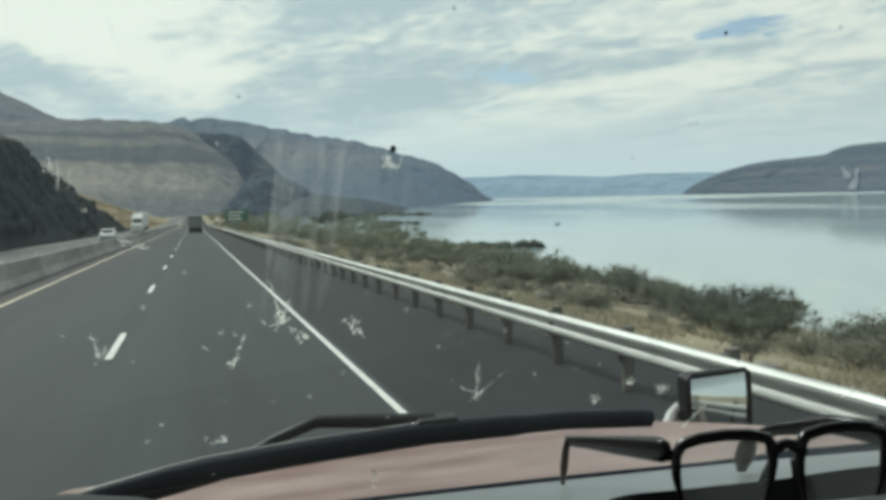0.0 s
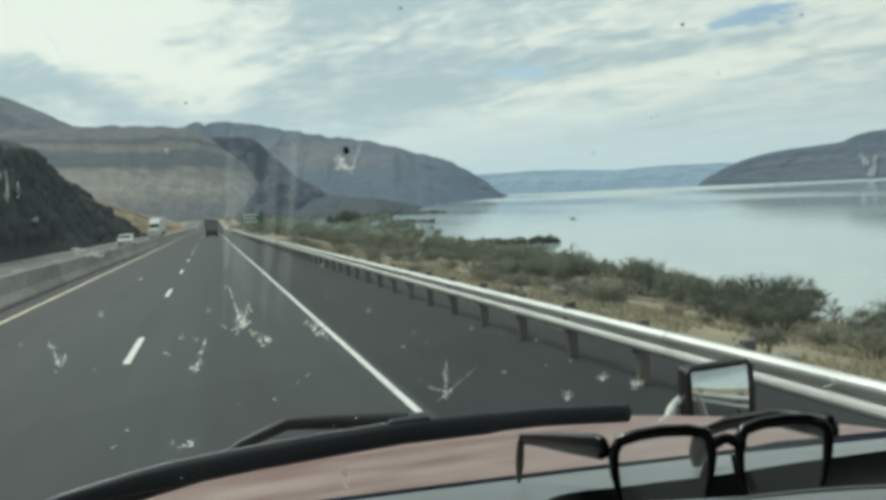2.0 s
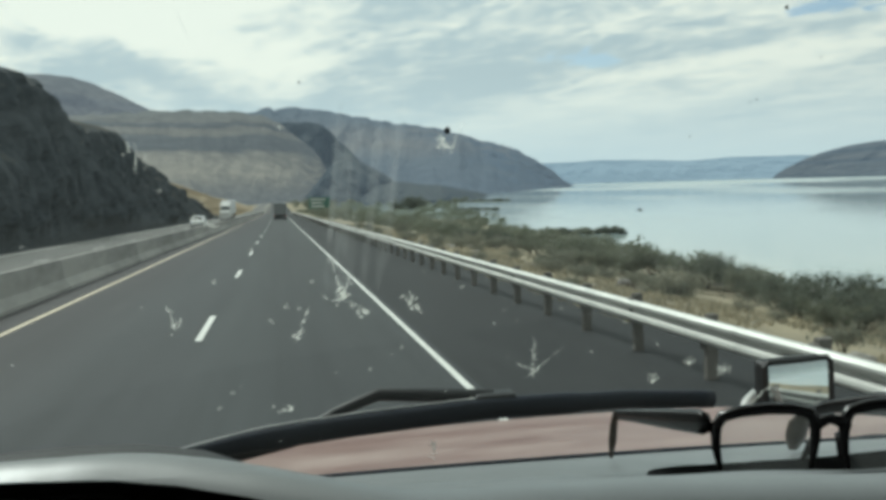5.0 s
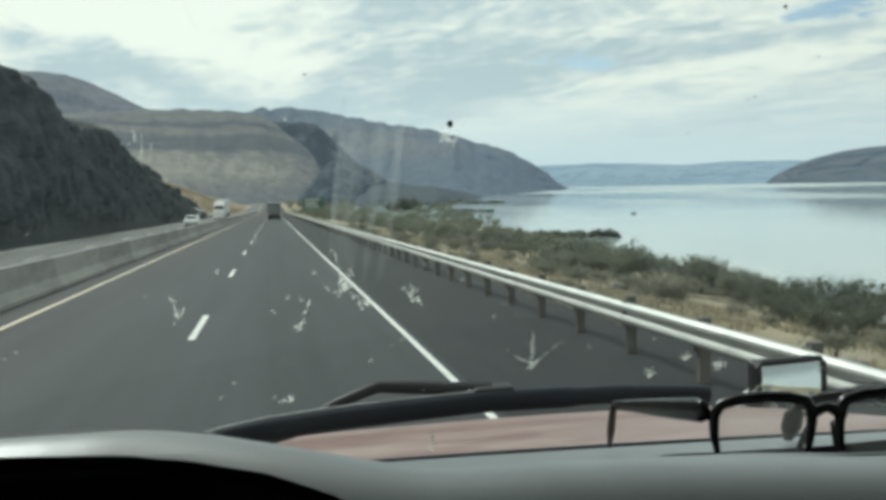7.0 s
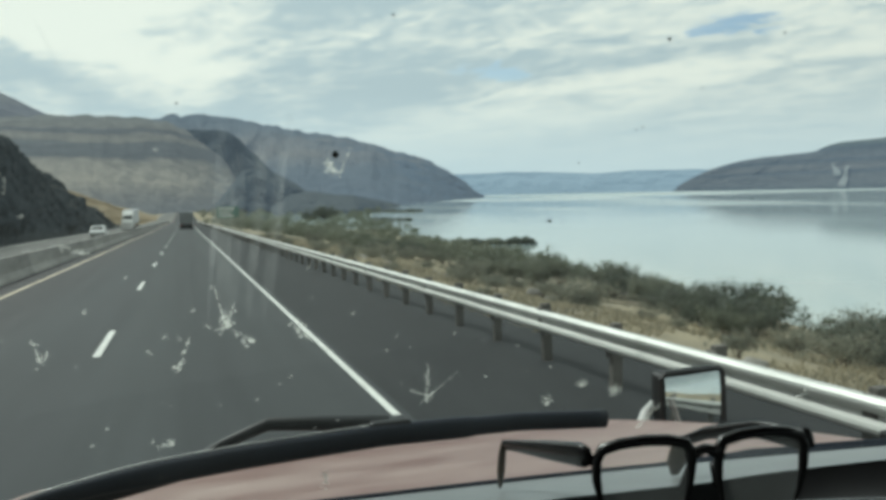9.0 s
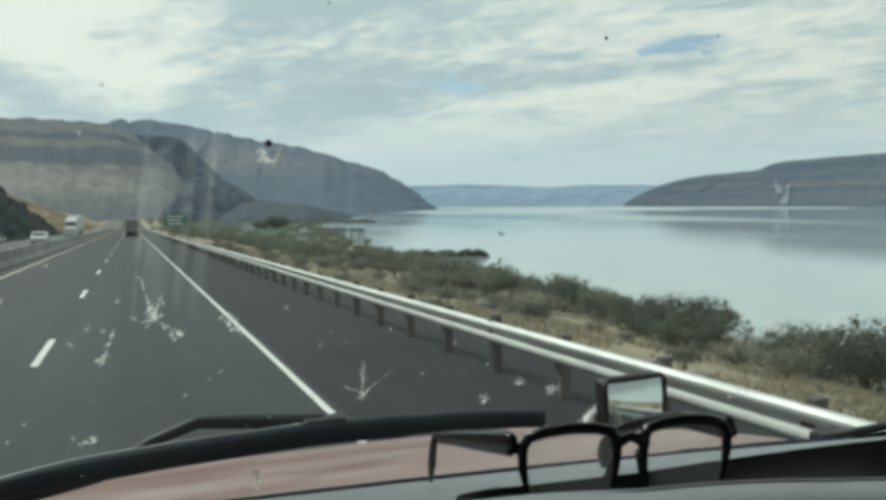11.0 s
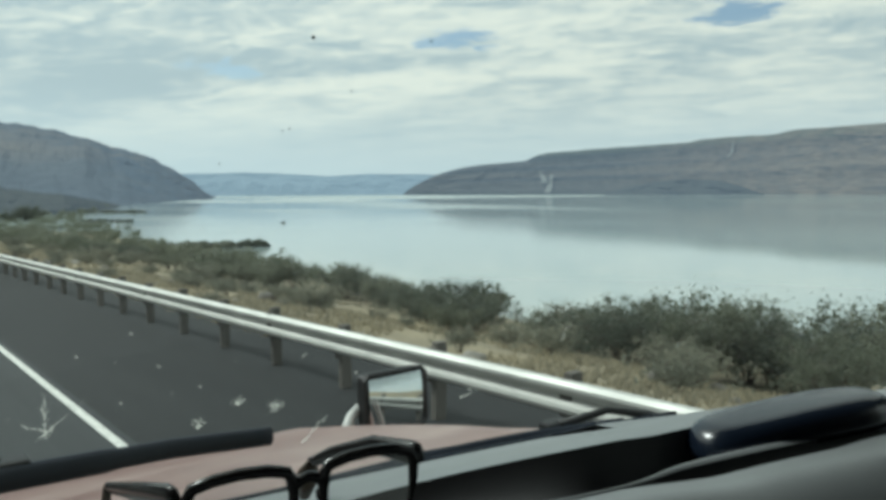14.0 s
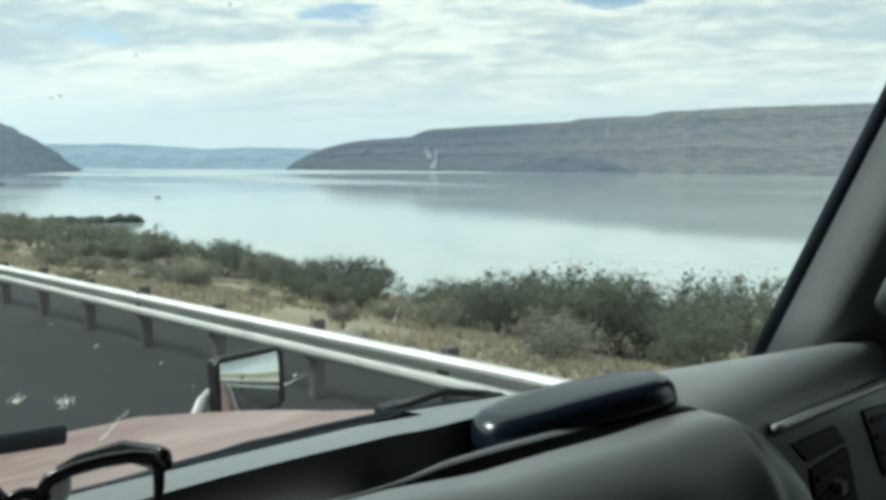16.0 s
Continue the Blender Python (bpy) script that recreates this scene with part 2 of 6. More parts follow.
LEAF_OLIVE = material("olive_leaf", (0.150, 0.165, 0.122), (0.245, 0.255, 0.195), 2.2, rough=0.6, spec=0.2, island=0.35, obj=0.35)
LEAF_DARK = material("dark_leaf", (0.095, 0.110, 0.088), (0.165, 0.180, 0.145), 2.0, rough=0.6, spec=0.2, island=0.35, obj=0.35)
LEAF_SAGE = material("sage_leaf", (0.20, 0.208, 0.168), (0.30, 0.298, 0.236), 2.0, rough=0.7, spec=0.15, island=0.35, obj=0.35)


def leafy(m, amount=0.45):
    """Lets part of the light pass through a leaf."""
    n, l = m.node_tree.nodes, m.node_tree.links
    p = n["Principled BSDF"]
    t = n.new("ShaderNodeBsdfTranslucent")
    l.new(p.inputs["Base Color"].links[0].from_socket, t.inputs["Color"])
    mx = n.new("ShaderNodeMixShader")
    mx.inputs[0].default_value = amount
    l.new(p.outputs[0], mx.inputs[1])
    l.new(t.outputs[0], mx.inputs[2])
    l.new(mx.outputs[0], node_of(m, "ShaderNodeOutputMaterial").inputs["Surface"])


for leaf_mat in (LEAF_OLIVE, LEAF_DARK, LEAF_SAGE, GRASS):
    leafy(leaf_mat)
BARK = material("grey_bark", (0.085, 0.072, 0.058), (0.15, 0.13, 0.105), 9, (3, 3, 0.6), 0.9, bump=0.5, bump_scale=30, spec=0.2)
STONE = material("pale_riprap_stone", (0.33, 0.31, 0.28), (0.16, 0.15, 0.14), 2.0, rough=0.9, bump=0.6, bump_scale=8, obj=0.5)


def hill_material(name, a, b, flat, haze_colour, glow, scale=0.006):
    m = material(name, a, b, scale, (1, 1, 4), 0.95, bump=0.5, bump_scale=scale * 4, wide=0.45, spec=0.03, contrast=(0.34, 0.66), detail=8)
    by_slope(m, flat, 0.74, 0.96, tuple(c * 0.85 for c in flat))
    return haze_emission(m, haze_colour, glow)


def strata_material(name, z0, z1, bands, haze_colour, glow, wobble=0.16, scale=0.006, other=None, mottled=0.30, streak=5.0):
    """Grass slopes and rock bands laid one over another between two heights; other: a second colour with the stretch
    and axis over which it takes over; glow: emission that stands for haze.
    """
    m = bpy.data.materials.new(name)
    m.use_nodes = True
    n, l = m.node_tree.nodes, m.node_tree.links
    p = n["Principled BSDF"]
    co = n.new("ShaderNodeTexCoord")
    sp = n.new("ShaderNodeSeparateXYZ")
    l.new(co.outputs["Object"], sp.inputs[0])

    def noise_at(size, detail, stretch):
        mp_ = n.new("ShaderNodeMapping")
        mp_.inputs["Scale"].default_value = stretch
        l.new(co.outputs["Object"], mp_.inputs["Vector"])
        t = n.new("ShaderNodeTexNoise")
        t.inputs["Scale"].default_value, t.inputs["Detail"].default_value, t.inputs["Roughness"].default_value = size, detail, 0.58
        l.new(mp_.outputs[0], t.inputs["Vector"])
        return t.outputs[0]

    def calc(op, a, b, c=0.0):
        q = n.new("ShaderNodeMath")
        q.operation = op
        for k, v in enumerate((a, b, c)):
            if isinstance(v, (int, float)):
                q.inputs[k].default_value = v
            else:
                l.new(v, q.inputs[k])
        return q.outputs[0]

    wide, fine = noise_at(scale, 3, (1, 1, 0.6)), noise_at(scale * 4, 7, (1, 1, streak))
    h = calc("DIVIDE", calc("SUBTRACT", sp.outputs[2], float(z0)), float(z1 - z0))
    h = calc("MULTIPLY_ADD", calc("SUBTRACT", wide, 0.5), float(wobble), h)
    h = calc("MULTIPLY_ADD", calc("SUBTRACT", fine, 0.5), float(wobble) * 0.55, h)
    r = n.new("ShaderNodeValToRGB")
    r.color_ramp.interpolation = "LINEAR"
    e = r.color_ramp.elements
    while len(e) < len(bands):
        e.new(0.5)
    for k, (pos, c) in enumerate(bands):
        e[k].position, e[k].color = pos, (*c, 1)
    l.new(h, r.inputs["Fac"])
    colour = r.outputs["Color"]

    def blend(fac, a, b):
        x = n.new("ShaderNodeMix")
        x.data_type = "RGBA"
        l.new(fac, x.inputs["Factor"])
        for sock, v in ((x.inputs["A"], a), (x.inputs["B"], b)):
            if isinstance(v, tuple):
                sock.default_value = (*v, 1)
            else:
                l.new(v, sock)
        return x.outputs["Result"]

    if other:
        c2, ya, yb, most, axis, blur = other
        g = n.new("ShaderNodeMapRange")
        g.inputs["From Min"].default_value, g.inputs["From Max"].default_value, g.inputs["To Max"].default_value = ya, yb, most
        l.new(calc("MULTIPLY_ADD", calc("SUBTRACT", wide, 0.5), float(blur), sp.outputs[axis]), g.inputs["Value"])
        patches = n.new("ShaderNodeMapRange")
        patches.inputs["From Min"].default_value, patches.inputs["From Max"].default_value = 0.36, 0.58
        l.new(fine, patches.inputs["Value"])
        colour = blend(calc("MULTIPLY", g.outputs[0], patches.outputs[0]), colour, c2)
    mottle = n.new("ShaderNodeMapRange")
    mottle.inputs["From Min"].default_value, mottle.inputs["From Max"].default_value = 0.3, 0.7
    mottle.inputs["To Min"].default_value, mottle.inputs["To Max"].default_value = 1.0 - mottled, 1.0 + 0.9 * mottled
    l.new(noise_at(scale * 9, 6, (1, 1, 1.6)), mottle.inputs["Value"])
    vm = n.new("ShaderNodeVectorMath")
    vm.operation = "SCALE"
    l.new(colour, vm.inputs[0])
    l.new(mottle.outputs[0], vm.inputs["Scale"])
    l.new(vm.outputs[0], p.inputs["Base Color"])
    bp_ = n.new("ShaderNodeBump")
    bp_.inputs["Strength"].default_value, bp_.inputs["Distance"].default_value = 0.6, 0.12 / scale
    l.new(fine, bp_.inputs["Height"])
    l.new(bp_.outputs[0], p.inputs["Normal"])
    p.inputs["Roughness"].default_value, p.inputs["Specular IOR Level"].default_value = 0.95, 0.03
    return haze_emission(m, haze_colour, glow)


# Distance haze is put into these hills as bluish base colours and emission.
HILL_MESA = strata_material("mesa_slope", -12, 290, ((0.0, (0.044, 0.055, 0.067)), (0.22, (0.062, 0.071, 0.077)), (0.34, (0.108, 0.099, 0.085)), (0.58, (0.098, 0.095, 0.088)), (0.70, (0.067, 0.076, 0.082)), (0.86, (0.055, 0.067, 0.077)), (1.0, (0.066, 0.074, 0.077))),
                            # Blue-dark right end: haze and shaded faces put into the colour.
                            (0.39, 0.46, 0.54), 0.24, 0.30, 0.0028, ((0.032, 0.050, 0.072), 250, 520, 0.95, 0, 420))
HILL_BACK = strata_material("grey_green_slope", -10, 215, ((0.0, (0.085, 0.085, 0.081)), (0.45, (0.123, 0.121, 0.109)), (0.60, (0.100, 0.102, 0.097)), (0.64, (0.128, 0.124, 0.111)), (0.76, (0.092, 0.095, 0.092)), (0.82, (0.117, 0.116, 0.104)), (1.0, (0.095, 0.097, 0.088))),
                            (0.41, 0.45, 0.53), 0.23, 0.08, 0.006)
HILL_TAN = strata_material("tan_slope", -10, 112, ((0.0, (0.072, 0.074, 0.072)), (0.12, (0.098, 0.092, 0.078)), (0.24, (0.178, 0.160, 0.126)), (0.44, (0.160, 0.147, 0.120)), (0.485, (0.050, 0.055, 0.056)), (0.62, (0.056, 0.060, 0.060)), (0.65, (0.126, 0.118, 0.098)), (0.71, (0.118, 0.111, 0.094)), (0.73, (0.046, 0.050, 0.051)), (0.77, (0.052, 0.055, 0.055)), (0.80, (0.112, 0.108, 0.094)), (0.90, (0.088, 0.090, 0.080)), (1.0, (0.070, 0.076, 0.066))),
                           # Darker right end: shade put into the colour, together with greyer rock.
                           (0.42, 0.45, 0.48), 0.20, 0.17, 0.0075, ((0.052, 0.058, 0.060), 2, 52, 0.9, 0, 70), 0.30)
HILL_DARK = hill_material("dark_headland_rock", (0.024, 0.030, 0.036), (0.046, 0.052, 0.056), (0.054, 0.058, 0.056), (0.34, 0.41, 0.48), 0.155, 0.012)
# Far bank carries painted haze: bluish bands and emission, browner towards its near end.
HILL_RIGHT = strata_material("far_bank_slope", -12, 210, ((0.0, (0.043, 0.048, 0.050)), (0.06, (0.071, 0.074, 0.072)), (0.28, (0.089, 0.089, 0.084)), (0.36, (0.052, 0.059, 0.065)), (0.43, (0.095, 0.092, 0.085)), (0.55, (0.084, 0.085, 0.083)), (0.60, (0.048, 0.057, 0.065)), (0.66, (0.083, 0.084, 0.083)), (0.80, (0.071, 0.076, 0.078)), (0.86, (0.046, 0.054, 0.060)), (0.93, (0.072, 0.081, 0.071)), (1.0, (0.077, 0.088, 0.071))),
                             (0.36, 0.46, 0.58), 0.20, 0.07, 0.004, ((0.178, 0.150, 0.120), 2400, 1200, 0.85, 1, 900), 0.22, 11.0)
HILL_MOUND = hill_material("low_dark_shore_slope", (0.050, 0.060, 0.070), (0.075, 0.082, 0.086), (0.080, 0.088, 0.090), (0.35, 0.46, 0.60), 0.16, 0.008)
# Haze is put into this ridge: pale blue base and strong emission.
HILL_FAR = hill_material("haze_tinted_ridge", (0.085, 0.108, 0.128), (0.095, 0.118, 0.135), (0.095, 0.118, 0.135), (0.44, 0.56, 0.645), 0.50)
# Pale scree with the same haze added as emission.
SCREE = haze_emission(material("pale_scree", (0.17, 0.185, 0.19), (0.13, 0.14, 0.145), 0.05, rough=0.95), (0.4, 0.48, 0.55), 0.16)

# water: dark body, clear mirror with small ripples
WATER_MAT = bpy.data.materials.new("river_water")
WATER_MAT.use_nodes = True
n, l = WATER_MAT.node_tree.nodes, WATER_MAT.node_tree.links
p = n["Principled BSDF"]
p.inputs["Base Color"].default_value = (0.38, 0.45, 0.445, 1)
p.inputs["IOR"].default_value = 2.5
co = n.new("ShaderNodeTexCoord")
mp = n.new("ShaderNodeMapping")
mp.inputs["Scale"].default_value = (0.5, 1, 1)
l.new(co.outputs["Object"], mp.inputs["Vector"])
w1 = n.new("ShaderNodeTexNoise")
w1.inputs["Scale"].default_value, w1.inputs["Detail"].default_value = 0.9, 3
w2 = n.new("ShaderNodeTexNoise")
w2.inputs["Scale"].default_value, w2.inputs["Detail"].default_value = 0.004, 4
for w in (w1, w2):
    l.new(mp.outputs[0], w.inputs["Vector"])
bp = n.new("ShaderNodeBump")
bp.inputs["Distance"].default_value = 0.05
l.new(w1.outputs[0], bp.inputs["Height"])
st = n.new("ShaderNodeMapRange")
st.inputs["From Min"].default_value, st.inputs["From Max"].default_value = 0.42, 0.6
st.inputs["To Min"].default_value, st.inputs["To Max"].default_value = 0.12, 0.5
l.new(w2.outputs[0], st.inputs["Value"])
l.new(st.outputs[0], bp.inputs["Strength"])
l.new(bp.outputs[0], p.inputs["Normal"])
# calm sheets near the bank, wind-ruffled water out in the reach ahead
mp2 = n.new("ShaderNodeMapping")
mp2.inputs["Scale"].default_value = (0.0030, 0.0012, 1)
l.new(co.outputs["Object"], mp2.inputs["Vector"])
w3 = n.new("ShaderNodeTexNoise")
w3.inputs["Scale"].default_value, w3.inputs["Detail"].default_value = 1.0, 3
l.new(mp2.outputs[0], w3.inputs["Vector"])
sx_ = n.new("ShaderNodeSeparateXYZ")
l.new(co.outputs["Object"], sx_.inputs[0])


def ramp01(sock, a, b, lo, hi):
    r = n.new("ShaderNodeMapRange")
    r.interpolation_type = "SMOOTHSTEP"
    for k, v in (("From Min", a), ("From Max", b), ("To Min", lo), ("To Max", hi)):
        r.inputs[k].default_value = v
    l.new(sock, r.inputs["Value"])
    return r.outputs[0]


reach = n.new("ShaderNodeMath")
reach.operation = "MULTIPLY"
l.new(ramp01(sx_.outputs[1], 900, 1900, 0.0, 1.0), reach.inputs[0])
l.new(ramp01(sx_.outputs[0], 500, 1300, 0.25, 1.0), reach.inputs[1])
wind = n.new("ShaderNodeMath")
wind.operation = "ADD"
l.new(reach.outputs[0], wind.inputs[0])
l.new(ramp01(w3.outputs[0], 0.35, 0.65, -0.35, 0.45), wind.inputs[1])
l.new(ramp01(wind.outputs[0], 0.0, 1.0, 0.05, 0.27), p.inputs["Roughness"])

# cab
DASH_GREY = material("grey_dash_vinyl", (0.247, 0.261, 0.266), (0.206, 0.218, 0.222), 30, rough=0.32, rough2=0.46, bump=0.12, bump_scale=900, wide=0.7, spec=0.7)
BLACK_PLASTIC = material("black_plastic", (0.007, 0.007, 0.008), (0.011, 0.011, 0.012), 40, rough=0.45, rough2=0.6, bump=0.1, bump_scale=700)
RUBBER = material("black_rubber", (0.005, 0.0085, 0.017), (0.009, 0.0145, 0.027), 25, rough=0.55, rough2=0.75, bump=0.1, bump_scale=300, spec=0.25)
GLOSS_BLACK = material("glossy_black_acetate", (0.008, 0.008, 0.009), (0.014, 0.012, 0.011), 50, rough=0.18, rough2=0.3)
CASE_NAVY = material("dark_navy_shell", (0.007, 0.0115, 0.022), (0.010, 0.016, 0.029), 40, rough=0.2, rough2=0.3, spec=0.7)
# Cloth of the unseen cab walls, kept dark to limit bounced light.
SHELL_CLOTH = material("dark_shell_cloth", (0.045, 0.045, 0.047), (0.06, 0.06, 0.062), 20, rough=0.9, bump=0.2, bump_scale=400)
SILVER_TRIM = material("silver_trim", (0.55, 0.55, 0.54), (0.45, 0.45, 0.44), 30, rough=0.35, metal=0.4)
TRIM_GREY = material("grey_pillar_trim", (0.135, 0.147, 0.150), (0.106, 0.116, 0.118), 20, rough=0.6, bump=0.1, bump_scale=500)
HEADLINER = material("headliner_cloth", (0.085, 0.085, 0.082), (0.065, 0.065, 0.063), 30, rough=0.9, bump=0.2, bump_scale=600)
HOOD_PAINT = material("faded_red_paint", (0.188, 0.094, 0.076), (0.388, 0.290, 0.257), 9.0, (0.8, 1.8, 1), 0.24, rough2=0.58, bump=0.04, bump_scale=60, wide=0.5, contrast=(0.40, 0.64))
CHROME = material("worn_chrome", (0.75, 0.75, 0.74), (0.6, 0.6, 0.59), 20, rough=0.2, rough2=0.4, metal=1.0)
WHITE_STALK = material("white_painted_bracket", (0.72, 0.72, 0.70), (0.5, 0.5, 0.48), 20, rough=0.45)
TYRE = material("tyre_rubber", (0.02, 0.02, 0.02), (0.035, 0.034, 0.032), 12, rough=0.85)
MIRROR = bpy.data.materials.new("mirror_glass")
MIRROR.use_nodes = True
q = MIRROR.node_tree.nodes["Principled BSDF"]
q.inputs["Base Color"].default_value, q.inputs["Metallic"].default_value, q.inputs["Roughness"].default_value = (0.8, 0.82, 0.82, 1), 1.0, 0.03


def clear_glass(name, film_amount, film_colour, gloss=0.03, scale=6.0, spread=0.0):
    """A pane that lets light straight through, with a faint reflection and a pale film of dust, splashes, glare and
    lens reflection.
    """
    m = bpy.data.materials.new(name)
    m.use_nodes = True
    n, l = m.node_tree.nodes, m.node_tree.links
    n.clear()
    tr = n.new("ShaderNodeBsdfTransparent")
    gl = n.new("ShaderNodeBsdfGlossy")
    gl.inputs["Roughness"].default_value = 0.02
    m1 = n.new("ShaderNodeMixShader")
    m1.inputs[0].default_value = gloss
    l.new(tr.outputs[0], m1.inputs[1])
    l.new(gl.outputs[0], m1.inputs[2])
    df = n.new("ShaderNodeBsdfDiffuse")
    tl = n.new("ShaderNodeBsdfTranslucent")
    m2 = n.new("ShaderNodeMixShader")
    m2.inputs[0].default_value = 0.7
    for b in (df, tl):
        b.inputs["Color"].default_value = (*film_colour, 1)
    l.new(df.outputs[0], m2.inputs[1])
    l.new(tl.outputs[0], m2.inputs[2])
    m3 = n.new("ShaderNodeMixShader")
    co = n.new("ShaderNodeTexCoord")
    ns = n.new("ShaderNodeTexNoise")
    ns.inputs["Scale"].default_value, ns.inputs["Detail"].default_value = scale, 6
    l.new(co.outputs["Object"], ns.inputs["Vector"])
    r = n.new("ShaderNodeMapRange")
    r.inputs["From Min"].default_value, r.inputs["From Max"].default_value = 0.3, 0.7
    r.inputs["To Min"].default_value, r.inputs["To Max"].default_value = film_amount * (1 - spread), film_amount * (1 + spread)
    l.new(ns.outputs[0], r.inputs["Value"])
    l.new(r.outputs[0], m3.inputs[0])
    l.new(m1.outputs[0], m3.inputs[1])
    l.new(m2.outputs[0], m3.inputs[2])
    o = n.new("ShaderNodeOutputMaterial")
    l.new(m3.outputs[0], o.inputs[0])
    return m


WINDSCREEN = clear_glass("dusty_windscreen_glass", 0.016, (0.75, 0.78, 0.76), 0.025, 5.0, 0.35)
# Strong pale film paints the reflected surroundings into the lens.
LENS = clear_glass("spectacle_lens", 0.075, (0.7, 0.73, 0.71), 0.08)
SPLAT = clear_glass("dried_insect_splash", 0.36, (0.85, 0.86, 0.80), 0.0, 300.0, 0.5)
FAINT = clear_glass("dust_speck_on_glass", 0.20, (0.85, 0.86, 0.82), 0.0, 300.0, 0.5)
# Pale see-through film for painted glare streaks and smears.
GLARE_SMEAR = clear_glass("glare_smear_on_glass", 0.036, (0.85, 0.87, 0.85), 0.0, 40.0, 0.6)
BROWN_TIP = material("brown_acetate", (0.050, 0.036, 0.024), (0.085, 0.060, 0.038), 80, rough=0.3)
SPECK = material("dark_speck", (0.015, 0.014, 0.012), (0.03, 0.027, 0.022), 200, rough=0.8)
SPECK_GREY = clear_glass("grey_speck", 0.55, (0.10, 0.10, 0.095), 0.0, 300.0, 0.4)
CAR_GLASS = material("dark_car_glass", (0.02, 0.025, 0.028), (0.03, 0.035, 0.04), 5, rough=0.08)
CAR_DARK = material("dark_grey_car_paint", (0.045, 0.047, 0.052), (0.06, 0.062, 0.066), 5, rough=0.3)
TRUCK_GREY = material("grey_box_truck_sheet", (0.20, 0.21, 0.215), (0.15, 0.158, 0.16), 1.2, rough=0.55)
CAR_WHITE = material("white_car_paint", (0.72, 0.73, 0.73), (0.62, 0.63, 0.63), 3, rough=0.3)
TRAILER = material("trailer_white_sheet", (0.68, 0.69, 0.70), (0.56, 0.57, 0.58), 1.5, rough=0.5)
CAB_WHITE = material("white_cab_paint", (0.62, 0.62, 0.60), (0.50, 0.50, 0.48), 3, rough=0.35)
SIGN_GREEN = material("sign_green_sheet", (0.035, 0.13, 0.095), (0.035, 0.11, 0.080), 2, rough=0.5)
LAMP_RED = material("red_tail_lamp", (0.35, 0.03, 0.025), (0.25, 0.02, 0.02), 20, rough=0.25)


# ---------------------------------------------------------------- mesh helpers
def mesh_of(name, verts, faces, mat, smooth=False):
    me = bpy.data.meshes.new(name)
    me.from_pydata([tuple(map(float, v)) for v in verts], [], [tuple(map(int, f)) for f in faces])
    me.materials.append(mat)
    if smooth:
        me.polygons.foreach_set("use_smooth", [True] * len(me.polygons))
    me.update()
    return me


def child(ob, parent, label=""):
    ob.parent = parent
    if label:
        ob["label"] = label
    return ob


def part(name, bm, mat, parent=None, label="", smooth=False):
    """Links a bmesh as one mesh object, under a thing or a part if one is given."""
    me = bpy.data.meshes.new(name)
    bmesh.ops.recalc_face_normals(bm, faces=bm.faces)
    bm.to_mesh(me)
    bm.free()
    me.materials.append(mat)
    if smooth:
        me.polygons.foreach_set("use_smooth", [True] * len(me.polygons))
    ob = new(name, me)
    return child(ob, parent, label) if parent else ob


def raw(name, verts, faces, mat, parent=None, label="", smooth=False):
    ob = new(name, mesh_of(name, verts, faces, mat, smooth))
    return child(ob, parent, label) if parent else ob


def grid(nu, nv, f):
    """Vertices f(u, v) with u, v in 0..1, and the faces between them."""
    verts = [f(i / (nu - 1), j / (nv - 1)) for j in range(nv) for i in range(nu)]
    faces = [(j * nu + i, j * nu + i + 1, (j + 1) * nu + i + 1, (j + 1) * nu + i) for j in range(nv - 1) for i in range(nu - 1)]
    return verts, faces


def block(x0, x1, y0, y1, z0, z1, bevel=0.0, seg=2, bm=None):
    out = bm or bmesh.new()
    made = bmesh.ops.create_cube(out, size=1.0)["verts"]
    for v in made:
        v.co = Vector(((x0 + x1) / 2 + v.co.x * (x1 - x0), (y0 + y1) / 2 + v.co.y * (y1 - y0), (z0 + z1) / 2 + v.co.z * (z1 - z0)))
    if bevel:
        edges = list({e for v in made for e in v.link_edges})
        bmesh.ops.bevel(out, geom=edges, offset=bevel, segments=seg, profile=0.5, affect="EDGES")
    return out


def tube(points, radii, seg=10, bm=None, squash=(1.0, 1.0), closed=False, up=Vector((0, 0, 1))):
    """A round or flattened bar along points."""
    out = bm or bmesh.new()
    pts = [Vector(p) for p in points]
    if isinstance(radii, (int, float)):
        radii = [radii] * len(pts)
    rings = []
    for i, p in enumerate(pts):
        a, b = (pts[i - 1], pts[(i + 1) % len(pts)]) if closed else (pts[max(i - 1, 0)], pts[min(i + 1, len(pts) - 1)])
        t = (b - a).normalized()
        s = t.cross(up)
        s = s.normalized() if s.length > 1e-4 else Vector((1, 0, 0))
        q = s.cross(t).normalized()
        rings.append([out.verts.new(p + radii[i] * (s * math.cos(k) * squash[0] + q * math.sin(k) * squash[1]))
                      for k in (2 * math.pi * j / seg for j in range(seg))])
    for i in range(len(rings) - (0 if closed else 1)):
        a, b = rings[i], rings[(i + 1) % len(rings)]
        for j in range(seg):
            out.faces.new((a[j], a[(j + 1) % seg], b[(j + 1) % seg], b[j]))
    if not closed:
        out.faces.new(rings[0][::-1])
        out.faces.new(rings[-1])
    return out


def loft(sections, bm=None, caps=True):
    """Joins closed outlines with equal numbers of points."""
    out = bm or bmesh.new()
    rings = [[out.verts.new(p) for p in s] for s in sections]
    for a, b in zip(rings, rings[1:]):
        for j in range(len(a)):
            out.faces.new((a[j], a[(j + 1) % len(a)], b[(j + 1) % len(a)], b[j]))
    if caps:
        out.faces.new(rings[0][::-1])
        out.faces.new(rings[-1])
    return out


